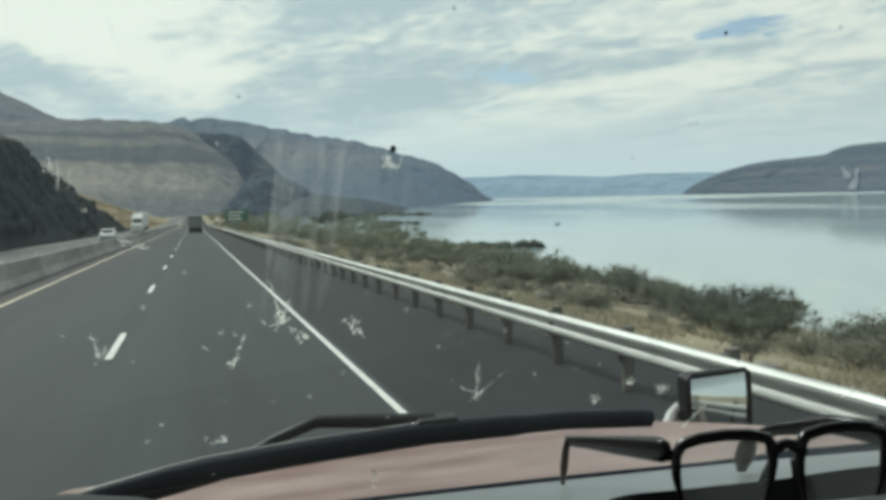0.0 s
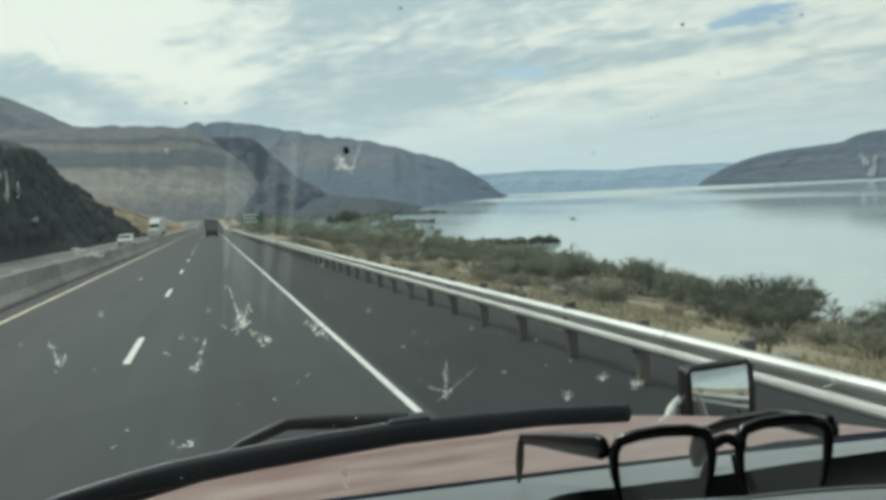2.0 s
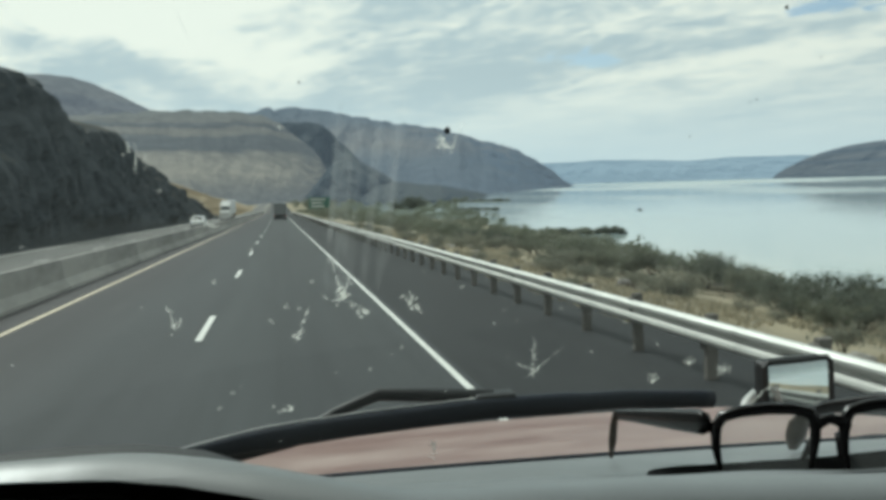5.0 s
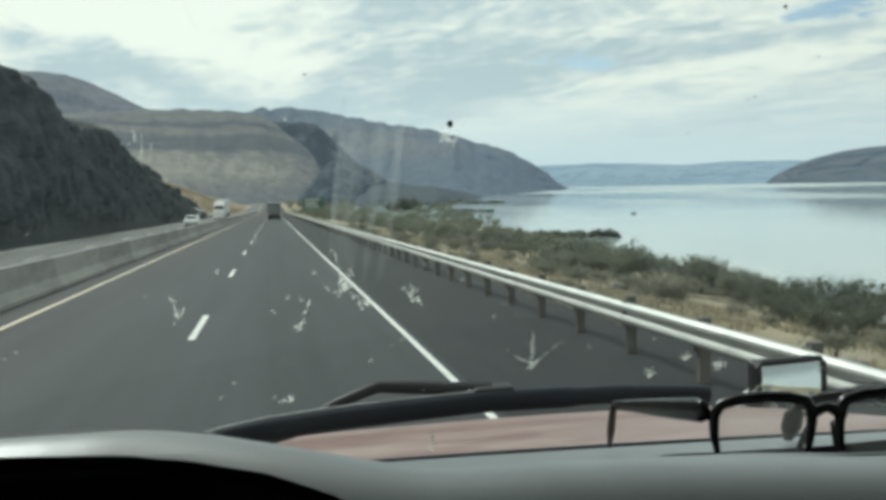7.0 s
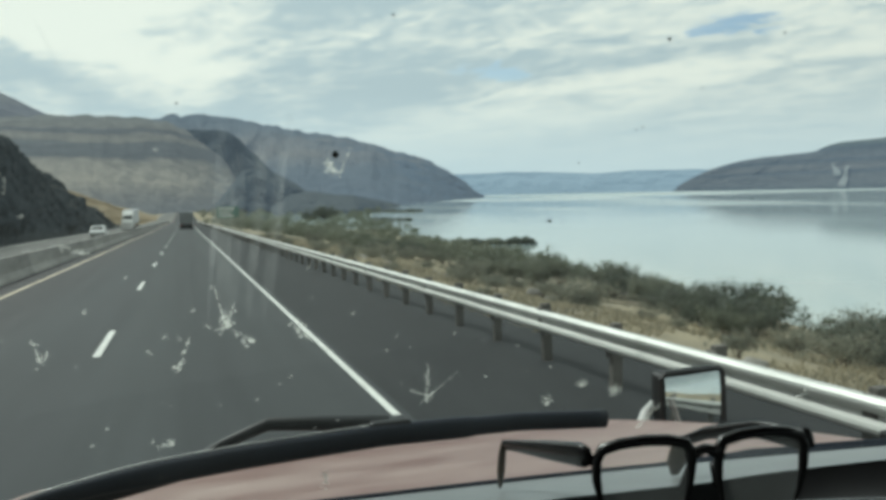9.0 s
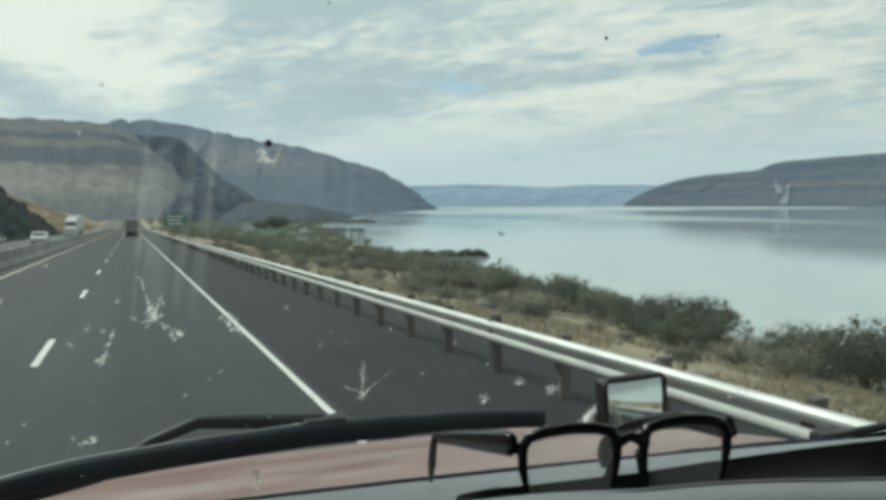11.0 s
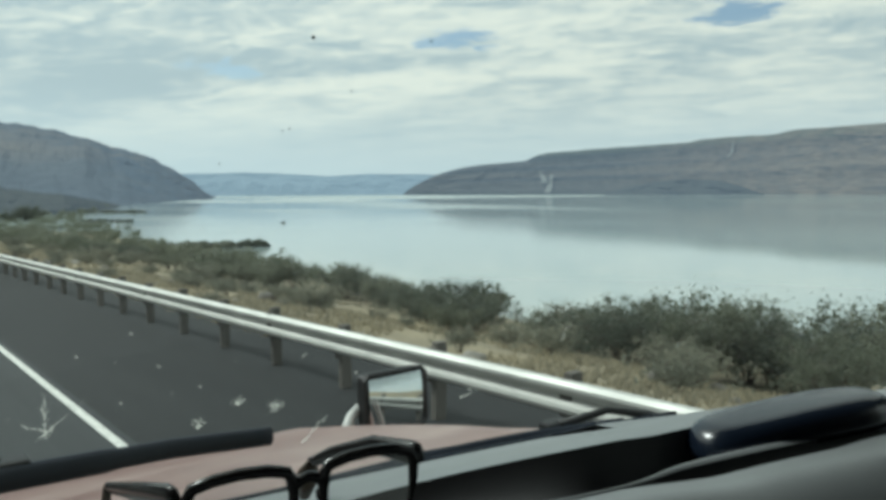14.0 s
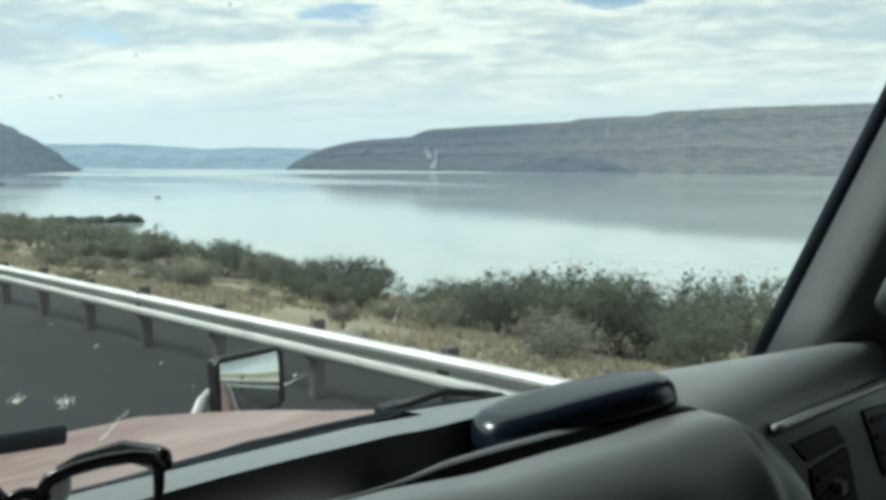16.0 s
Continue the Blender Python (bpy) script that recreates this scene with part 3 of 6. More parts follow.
def wheel_mesh(bm, x, y, z, r, w, seg=28):
    prof = [(-w / 2, r * 0.62), (-w / 2, r * 0.9), (-w * 0.38, r), (w * 0.38, r), (w / 2, r * 0.9), (w / 2, r * 0.62), (w * 0.2, r * 0.55), (-w * 0.2, r * 0.55)]
    rings = [[bm.verts.new((x + a, y + b * math.cos(k), z + b * math.sin(k))) for a, b in prof] for k in (2 * math.pi * i / seg for i in range(seg))]
    for i in range(seg):
        a, b = rings[i], rings[(i + 1) % seg]
        for j in range(len(prof)):
            bm.faces.new((a[j], a[(j + 1) % len(prof)], b[(j + 1) % len(prof)], b[j]))
    return bm


def smooth01(a, b, x):
    t = min(1.0, max(0.0, (x - a) / (b - a)))
    return t * t * (3 - 2 * t)


def curve_at(table, x):
    """Value at x of a short table of (x, value), joined smoothly."""
    if x <= table[0][0]:
        return table[0][1]
    for (a, va), (b, vb) in zip(table, table[1:]):
        if x <= b:
            return va + (vb - va) * (x - a) / (b - a)
    return table[-1][1]


def fractal(x, y, z=0.0, octaves=5, gain=0.5):
    s, a = 0.0, 1.0
    for _ in range(octaves):
        s += a * noise.noise(Vector((x, y, z)))
        x, y, z, a = x * 2.03, y * 2.03, z * 2.03, a * gain
    return s


# ---------------------------------------------------------------- ground, road, river
def road_z(y):
    if y < -200:
        return GRADE * 200
    if y <= 330:
        return -GRADE * y
    return -GRADE * 330 - 2.0 * (1 - math.exp(-(y - 330) / 88))


SHORE = [(-3000, 46), (10, 48.5), (40, 51), (80, 58), (143, 66), (216, 74), (310, 93), (450, 108), (670, 166), (944, 273), (1276, 429), (1642, 604), (2233, 880), (2783, 1119), (2900, 900), (3100, -300), (5000, -400)]


def shore_x(y):
    return curve_at(SHORE, y) + (2.0 * math.sin(y * 0.021) if y < 600 else 0.0)


def ground_z(x, y):
    rz = road_z(y)
    if x > 5.9:
        s, full_s = x - 5.9, shore_x(y) - 5.9
        k = s / full_s if full_s > 1 else 9.0
        top = rz - 0.10 - 0.35 * smooth01(0, 2.5, s)
        shelf = top - 3.2 * smooth01(0.02, 0.42, k)
        edge = shelf - 1.1 * smooth01(0.40, 0.60, k)
        z = edge + (WATER - 0.25 - edge) * smooth01(0.52, 1.02, k) - 4.0 * smooth01(1.0, 1.5, k)
        rough = smooth01(1.5, 6, s) * (1 - smooth01(1.1, 1.4, k))
        return z + rough * (0.28 * fractal(x * 0.16, y * 0.16, 3.0) + 0.06 * fractal(x * 0.9, y * 0.9, 1.0, 3))
    if x < -16.2:
        s = -16.2 - x
        return rz - 0.12 - 0.4 * smooth01(0, 2, s) + 0.02 * max(0, s - 4) * smooth01(4, 40, s) + 0.2 * smooth01(1, 5, s) * fractal(x * 0.2, y * 0.2, 8.0, 3)
    return rz - 0.10


def spread(lo, hi, fine_lo, fine_hi, step, grow=1.22):
    """Coordinates that are close together in the middle and wider outwards."""
    out = list(np.arange(fine_lo, fine_hi, step))
    s, v = step, fine_hi
    while v < hi:
        out.append(v)
        s *= grow
        v += s
    out.append(hi)
    s, v = step * grow, fine_lo - step
    while v > lo:
        out.insert(0, v)
        s *= grow
        v -= s
    out.insert(0, lo)
    return out


gx = spread(-4900, 4900, -30, 72, 1.2)
gy = spread(-3000, 4900, -16, 130, 1.6, 1.12)
gv = [(x, y, ground_z(x, y)) for y in gy for x in gx]
gf = [(j * len(gx) + i, j * len(gx) + i + 1, (j + 1) * len(gx) + i + 1, (j + 1) * len(gx) + i) for j in range(len(gy) - 1) for i in range(len(gx) - 1)]
tagged(raw("ground", gv, gf, GROUND, smooth=True), "dry grassy bank that falls to the river", "ground", kind="structure")

wv, wf = grid(2, 2, lambda u, v: (-4900 + 9800 * u, -3000 + 7900 * v, WATER))
tagged(raw("water", wv, wf, WATER_MAT), "wide calm river with pale cloud reflections", "water", kind="structure")

ROAD_Y = [-150 + 5 * i for i in range(97)] + [345 + 15 * i for i in range(30)]


def strip(name, x0, x1, lift, mat, ys=ROAD_Y, drop=0.0, parent=None):
    """A paved strip along the road, with side faces down to the ground."""
    prof = [(x0, lift - 0.25), (x0, lift), (x1, lift - drop), (x1, lift - 0.25)]
    verts = [(px_, y, road_z(y) + pz) for y in ys for px_, pz in prof]
    faces = [(4 * j + i, 4 * j + i + 1, 4 * j + 5 + i, 4 * j + 4 + i) for j in range(len(ys) - 1) for i in range(3)]
    return raw(name, verts, faces, mat, parent)


road = tagged(strip("road", -6.15, 2.21, 0.0, ASPHALT), "grey asphalt highway with two lanes", "road", kind="structure")
tagged(strip("road_shoulder", 2.21, 6.4, -0.004, ASPHALT_SHOULDER, drop=0.05), "dark asphalt shoulder beside the guardrail", "road", kind="structure")
road_far = tagged(strip("road_opposite", -16.2, -6.15, -0.004, ASPHALT_FAR), "pale asphalt carriageway behind the median barrier", "road", kind="structure")
FOG_X, DASH_X, YELLOW_X = 2.07, -1.47, -5.22


def paint(name, x, w, y0, y1, mat, parent, label=""):
    ys = [y for y in ROAD_Y if y0 < y < y1]
    ys = [y0] + ys + [y1]
    verts = [(x + s * w / 2, y, road_z(y) + 0.005) for y in ys for s in (-1, 1)]
    faces = [(2 * j, 2 * j + 1, 2 * j + 3, 2 * j + 2) for j in range(len(ys) - 1)]
    return raw(name, verts, faces, mat, parent, label)


paint("edge_line", FOG_X, 0.095, -150, 700, PAINT_WHITE, road, "white painted edge line")
paint("median_line", YELLOW_X, 0.12, -150, 700, PAINT_YELLOW, road, "pale yellow painted line")
for k in range(-8, 34):
    paint("lane_dash", DASH_X, 0.12, 13.4 + 12.2 * k, 16.45 + 12.2 * k, PAINT_WHITE, road)
paint("edge_line", -15.3, 0.14, -150, 700, PAINT_WHITE, road_far)
paint("edge_line", -7.9, 0.12, -150, 700, PAINT_YELLOW, road_far)
for k in range(-4, 30):
    paint("lane_dash", -11.6, 0.12, 3 + 12.2 * k, 6.05 + 12.2 * k, PAINT_WHITE, road_far)

# ---------------------------------------------------------------- guardrail
RAIL_X = 4.78
guardrail = tagged(new("guardrail"), "galvanised steel guardrail on weathered wooden posts", "guardrail")
W_PROFILE = [(0.080, 0.310), (0.045, 0.300), (0.006, 0.268), (0.000, 0.238), (0.012, 0.205), (0.070, 0.170), (0.076, 0.155), (0.070, 0.140),
             (0.012, 0.105), (0.000, 0.072), (0.006, 0.042), (0.045, 0.010), (0.080, 0.000)]
RAIL_LOW = 0.43
PANEL = 7.62


def rail_panel():
    v, f = [], []
    outline = [(a, b) for a, b in W_PROFILE] + [(a + 0.004, b) for a, b in reversed(W_PROFILE)]
    for y in (-0.12, PANEL + 0.12):
        v += [(a + (0.0 if y < 0 else 0.005), y, b - GRADE * y) for a, b in outline]
    k = len(outline)
    f = [(i, (i + 1) % k, k + (i + 1) % k, k + i) for i in range(k)]
    return mesh_of("rail_beam", v, f, GALVANISED)


panel_mesh = rail_panel()
post_bm = block(0.11, 0.25, -0.048, 0.048, -0.9, 0.83, 0.012)
post_me = bpy.data.meshes.new("post")
post_bm.to_mesh(post_me)
post_me.materials.append(POST_WOOD)
blk_bm = block(0.075, 0.115, -0.07, 0.07, 0.40, 0.775, 0.008)
blk_me = bpy.data.meshes.new("spacer_block")
blk_bm.to_mesh(blk_me)
blk_me.materials.append(POST_WOOD)
for k in range(-8, 42):
    y = k * PANEL
    beam = child(new("rail_beam", panel_mesh), guardrail)
    beam.location = (RAIL_X, y, road_z(y) + RAIL_LOW - 0.02)
    for q_ in range(4):
        yp = y + 0.6 + q_ * PANEL / 4
        if len([1 for o in guardrail.children if o.name.startswith("post")]) > 190:
            break
        post = child(new("post", post_me), guardrail)
        post.location = (RAIL_X, yp, road_z(yp) - 0.05 + 0.02 * math.sin(yp * 5.1))
        post.rotation_euler = (0, radians(1.5 * math.sin(yp * 2.3)), 0)
        child(new("spacer_block", blk_me), post)

# ---------------------------------------------------------------- median barrier
SEG = 6.1
bar_prof = [(-0.30, -0.1), (-0.30, 0.08), (-0.12, 0.33), (-0.075, 0.90), (0.075, 0.90), (0.12, 0.33), (0.30, 0.08), (0.30, -0.1)]
bar_bm = loft([[(a, y, b - GRADE * y) for a, b in bar_prof] for y in (0.012, SEG - 0.012)])
bmesh.ops.bevel(bar_bm, geom=[e for e in bar_bm.edges if len(e.link_faces) == 2 and e.calc_face_angle() > 1.2], offset=0.02, segments=1, affect="EDGES")
bar_me = bpy.data.meshes.new("concrete_barrier")
bar_bm.to_mesh(bar_me)
bar_me.materials.append(CONCRETE)
for k in range(-8, 58):
    y = k * SEG
    b = tagged(new("concrete_barrier", bar_me), "weathered concrete median barrier block on the road", "barrier", "median barrier blocks")
    b.location = (-6.45, y, road_z(y))

# ---------------------------------------------------------------- hills
RIDGES = {}


def ridge(name, label, mat, az0, az1, crest, foot, top, low=WATER - 1.0, nu=200, nv=44, seed=0.0, jag=0.0, gully=0.12, steps=(0.0, 0.35, 0.62, 0.8, 1.0), bumpy=0.012, back=1.25, spur=0.42, even=0.0):
    """A hill seen from the road. crest: table of bearing and height angle; foot, top: tables of bearing and distance of its foot and brow.
    steps: share of the height that it has climbed at even steps from foot to brow."""
    def f(u, v):
        az = az0 + (az1 - az0) * u
        a = radians(az)
        d0, d1 = curve_at(foot, az), curve_at(top, az)
        h = 2.2 + d1 * math.tan(radians(curve_at(crest, az) + jag * (fractal(az * 0.9 + seed, seed, 1.0, 3) + 0.6 * abs(math.sin(az * 1.7 + 2 * noise.noise(Vector((az * 0.5, seed, 0))))) - 0.3)))
        t = v / 0.8
        if t <= 1:
            i = min(int(t * (len(steps) - 1)), len(steps) - 2)
            w = t * (len(steps) - 1) - i
            share = steps[i] + (steps[i + 1] - steps[i]) * (w * even + (1 - even) * w * w * (3 - 2 * w))
            d = d0 + (d1 - d0) * t
        else:
            share, d = 1.0 - 0.25 * (t - 1) * 4 * 0.2, d1 * (1 + (back - 1) * (t - 1) * 4)
        ripple = fractal(az * spur + seed, t * 1.6, seed, 4, 0.5)
        fine = fractal(az * 1.1 + seed, t * 6.5, seed + 4.0, 4, 0.5)
        mid = math.sin(math.pi * min(t, 1.0)) ** 0.8
        d *= 1 + gully * mid * (ripple * 0.6 + 0.25 * fine)
        z = low + (h - low) * share + (h - low) * (bumpy * (1 + 3 * mid) * (fine + 0.6 * ripple))
        return (d * math.sin(a), d * math.cos(a), z)
    RIDGES[name] = f
    v, fc = grid(nu, nv, f)
    return tagged(raw(name, v, fc, mat, smooth=True), label, "hill", kind="structure")


def strata(cliffs, n_=24, top=0.90):
    """Shares of the height for a slope that climbs evenly, with a few steep rock bands and a flatter top."""
    rise = [1.0 + sum(g for c, w, g in cliffs if abs(i / n_ - c) < w) for i in range(n_)]
    rise = [r * (0.35 if i / n_ > top else 1.0) for i, r in enumerate(rise)]
    out, s = [0.0], 0.0
    for r in rise:
        s += r / sum(rise)
        out.append(s)
    return tuple(out)


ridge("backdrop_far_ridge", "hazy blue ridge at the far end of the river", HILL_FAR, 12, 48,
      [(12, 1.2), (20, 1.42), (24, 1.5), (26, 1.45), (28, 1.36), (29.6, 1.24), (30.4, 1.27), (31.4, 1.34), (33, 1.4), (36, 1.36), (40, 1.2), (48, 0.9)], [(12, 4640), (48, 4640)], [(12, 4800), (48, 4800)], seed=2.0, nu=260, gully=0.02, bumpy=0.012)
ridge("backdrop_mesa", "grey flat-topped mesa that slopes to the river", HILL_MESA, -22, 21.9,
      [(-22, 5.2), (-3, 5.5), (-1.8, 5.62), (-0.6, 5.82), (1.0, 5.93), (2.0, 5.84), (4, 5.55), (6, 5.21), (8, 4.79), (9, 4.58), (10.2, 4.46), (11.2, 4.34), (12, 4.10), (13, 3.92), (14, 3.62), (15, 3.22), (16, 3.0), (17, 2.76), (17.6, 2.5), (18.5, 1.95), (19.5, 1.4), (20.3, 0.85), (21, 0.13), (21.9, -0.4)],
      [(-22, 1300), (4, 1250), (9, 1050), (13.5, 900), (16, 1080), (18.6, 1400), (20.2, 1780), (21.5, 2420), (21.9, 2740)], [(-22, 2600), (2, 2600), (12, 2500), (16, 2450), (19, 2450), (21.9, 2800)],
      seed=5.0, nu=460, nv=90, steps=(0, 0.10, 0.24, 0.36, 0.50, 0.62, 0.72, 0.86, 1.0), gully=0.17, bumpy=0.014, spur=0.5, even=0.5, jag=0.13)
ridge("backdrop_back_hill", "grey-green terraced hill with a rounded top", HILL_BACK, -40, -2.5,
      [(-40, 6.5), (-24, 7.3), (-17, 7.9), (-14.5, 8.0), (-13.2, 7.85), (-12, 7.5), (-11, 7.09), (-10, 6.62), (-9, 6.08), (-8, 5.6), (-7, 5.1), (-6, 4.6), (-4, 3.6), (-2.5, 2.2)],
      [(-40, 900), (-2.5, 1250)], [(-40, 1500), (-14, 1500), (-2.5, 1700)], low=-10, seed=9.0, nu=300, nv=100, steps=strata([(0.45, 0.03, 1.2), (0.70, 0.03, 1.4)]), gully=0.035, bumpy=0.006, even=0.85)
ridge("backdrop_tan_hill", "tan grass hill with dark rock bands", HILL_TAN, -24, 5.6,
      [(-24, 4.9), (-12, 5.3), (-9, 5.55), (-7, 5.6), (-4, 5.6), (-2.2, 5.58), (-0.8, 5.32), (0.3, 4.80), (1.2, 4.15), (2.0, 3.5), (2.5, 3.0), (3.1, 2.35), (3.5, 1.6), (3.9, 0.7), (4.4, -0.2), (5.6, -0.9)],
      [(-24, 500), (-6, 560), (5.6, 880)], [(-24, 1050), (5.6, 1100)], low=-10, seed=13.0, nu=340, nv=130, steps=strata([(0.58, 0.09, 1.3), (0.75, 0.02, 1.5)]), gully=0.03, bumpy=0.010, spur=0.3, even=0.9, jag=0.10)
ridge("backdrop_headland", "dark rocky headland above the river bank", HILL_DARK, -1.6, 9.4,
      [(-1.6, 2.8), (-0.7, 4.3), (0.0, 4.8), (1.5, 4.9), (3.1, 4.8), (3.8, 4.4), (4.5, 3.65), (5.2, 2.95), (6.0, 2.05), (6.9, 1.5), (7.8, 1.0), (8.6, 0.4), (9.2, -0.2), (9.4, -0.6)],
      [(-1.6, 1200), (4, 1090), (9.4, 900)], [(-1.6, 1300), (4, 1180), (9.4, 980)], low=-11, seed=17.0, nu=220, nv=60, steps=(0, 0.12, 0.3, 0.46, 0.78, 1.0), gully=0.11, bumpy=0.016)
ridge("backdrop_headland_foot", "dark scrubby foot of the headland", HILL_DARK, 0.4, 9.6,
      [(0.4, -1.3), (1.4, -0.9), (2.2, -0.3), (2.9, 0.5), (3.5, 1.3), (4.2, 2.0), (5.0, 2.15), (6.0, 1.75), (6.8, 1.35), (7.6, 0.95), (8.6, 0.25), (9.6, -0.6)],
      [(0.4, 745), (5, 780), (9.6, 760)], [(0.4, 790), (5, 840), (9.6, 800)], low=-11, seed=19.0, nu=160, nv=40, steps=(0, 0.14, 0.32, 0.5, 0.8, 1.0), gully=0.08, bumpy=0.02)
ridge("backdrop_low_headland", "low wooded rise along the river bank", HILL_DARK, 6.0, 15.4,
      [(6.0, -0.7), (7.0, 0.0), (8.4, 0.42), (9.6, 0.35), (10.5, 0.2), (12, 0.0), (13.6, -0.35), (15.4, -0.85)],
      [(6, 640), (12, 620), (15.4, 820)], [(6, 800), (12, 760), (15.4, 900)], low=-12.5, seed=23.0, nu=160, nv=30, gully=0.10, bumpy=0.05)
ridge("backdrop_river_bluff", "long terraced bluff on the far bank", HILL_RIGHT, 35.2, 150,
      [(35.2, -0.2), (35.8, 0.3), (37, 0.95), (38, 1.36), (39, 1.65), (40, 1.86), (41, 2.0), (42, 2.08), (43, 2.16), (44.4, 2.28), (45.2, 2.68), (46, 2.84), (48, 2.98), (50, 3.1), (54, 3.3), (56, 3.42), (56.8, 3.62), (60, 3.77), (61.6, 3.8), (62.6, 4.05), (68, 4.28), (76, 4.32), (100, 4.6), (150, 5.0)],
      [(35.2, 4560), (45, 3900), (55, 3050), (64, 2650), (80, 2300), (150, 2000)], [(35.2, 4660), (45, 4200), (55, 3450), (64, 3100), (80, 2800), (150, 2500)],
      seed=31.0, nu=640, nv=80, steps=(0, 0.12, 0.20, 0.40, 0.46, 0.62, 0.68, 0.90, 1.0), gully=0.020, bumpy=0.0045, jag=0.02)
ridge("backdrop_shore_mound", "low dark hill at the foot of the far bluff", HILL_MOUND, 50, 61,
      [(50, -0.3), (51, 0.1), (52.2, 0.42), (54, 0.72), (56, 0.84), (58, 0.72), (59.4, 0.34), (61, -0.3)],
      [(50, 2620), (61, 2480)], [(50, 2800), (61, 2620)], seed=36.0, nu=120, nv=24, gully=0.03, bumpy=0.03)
ridge("backdrop_rear_hill", "dry brown hill behind the road", HILL_BACK, 150, 320,
      [(150, 3), (200, 6), (260, 9), (320, 6.5)], [(150, 900), (320, 500)], [(150, 1500), (320, 1400)], low=-6, seed=41.0, nu=160, nv=24)
ridge("backdrop_dirt_cut", "warm tan earth slope of a road cut", DIRT_CUT, -16, -1.7,
      [(-16, 1.6), (-12, 1.9), (-10.2, 2.0), (-8.2, 1.2), (-6.4, 0.4), (-4.5, -0.35), (-3.0, -0.9), (-1.7, -1.5)],
      [(-16, 150), (-9, 230), (-5, 300), (-1.7, 420)], [(-16, 205), (-9, 285), (-5, 350), (-1.7, 450)], low=-9.5, seed=47.0, nu=140, nv=36, gully=0.05, bumpy=0.03)

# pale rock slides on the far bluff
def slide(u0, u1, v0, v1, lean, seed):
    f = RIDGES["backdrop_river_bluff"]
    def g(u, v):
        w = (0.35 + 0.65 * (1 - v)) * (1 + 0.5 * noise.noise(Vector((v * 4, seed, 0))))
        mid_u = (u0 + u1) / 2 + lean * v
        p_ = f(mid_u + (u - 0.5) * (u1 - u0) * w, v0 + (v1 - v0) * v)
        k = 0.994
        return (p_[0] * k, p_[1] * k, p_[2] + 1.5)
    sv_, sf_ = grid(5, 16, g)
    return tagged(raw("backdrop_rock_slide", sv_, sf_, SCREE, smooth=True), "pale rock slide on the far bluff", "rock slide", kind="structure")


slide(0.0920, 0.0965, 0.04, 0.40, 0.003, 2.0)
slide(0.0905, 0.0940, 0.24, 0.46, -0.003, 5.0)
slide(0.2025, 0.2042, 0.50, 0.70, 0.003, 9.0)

# basalt cliff beside the opposite carriageway
def cliff(u, v):
    y = -70 + 370 * u
    top = curve_at([(-70, 14.5), (60, 14.2), (75, 14.6), (85, 13.9), (95, 13.6), (107, 13.2), (117, 12.8), (129, 12.0), (144, 10.8), (162, 9.4), (186, 7.4), (217, 5.2), (260, 2.2), (290, -0.4), (300, -1.0)], y)
    rz = road_z(y)
    t = min(v / 0.55, 1.0)
    face = 3.4 * t ** 1.5
    over = max(0.0, (v - 0.55) / 0.45)
    big = fractal(y * 0.055, v * 2.0, 2.0, 5)
    crag = fractal(y * 0.30, v * 7.0, 5.0, 4, 0.6)
    column = abs(math.sin(y * 1.1 + 3 * noise.noise(Vector((y * 0.2, v * 3, 0)))))
    x = -19.4 - face - 55 * over ** 1.2 + (1.5 * big + 0.7 * crag + 0.35 * column) * smooth01(0.03, 0.2, t) * (1 - 0.5 * over)
    z = rz - 0.5 + (top + 0.5) * t + over * 12 * smooth01(0, 1, top / 12) + (0.55 * crag + 0.9 * big) * smooth01(0.3, 1.0, t) * smooth01(-1, 6, top)
    return (x, y, z)


cv, cf = grid(460, 60, cliff)
tagged(raw("rock_cliff", cv, cf, BASALT), "dark basalt road-cut cliff with brown grass on top", "cliff", kind="structure")


# ---------------------------------------------------------------- the truck around the camera
CL = 0.27      # centre line of the cab
truck = tagged(new("pickup_truck"), "pickup truck with faded red hood and grey dashboard", "truck")


def glass_y(x, z):
    return 0.668 - 0.36 * (z - 2.13) - 0.45 * (x - CL) ** 4


# windscreen
gvv, gff = grid(40, 16, lambda u, v: (-0.66 + 1.86 * u, glass_y(-0.66 + 1.86 * u, 1.87 + 0.71 * v), 1.87 + 0.71 * v))
windscreen = raw("windscreen", gvv, gff, WINDSCREEN, truck, "dusty windscreen with dried insect splashes", True)
windscreen.visible_shadow = False


def on_glass(x, z, off=0.004):
    return Vector((x, glass_y(x, z) - off, z))


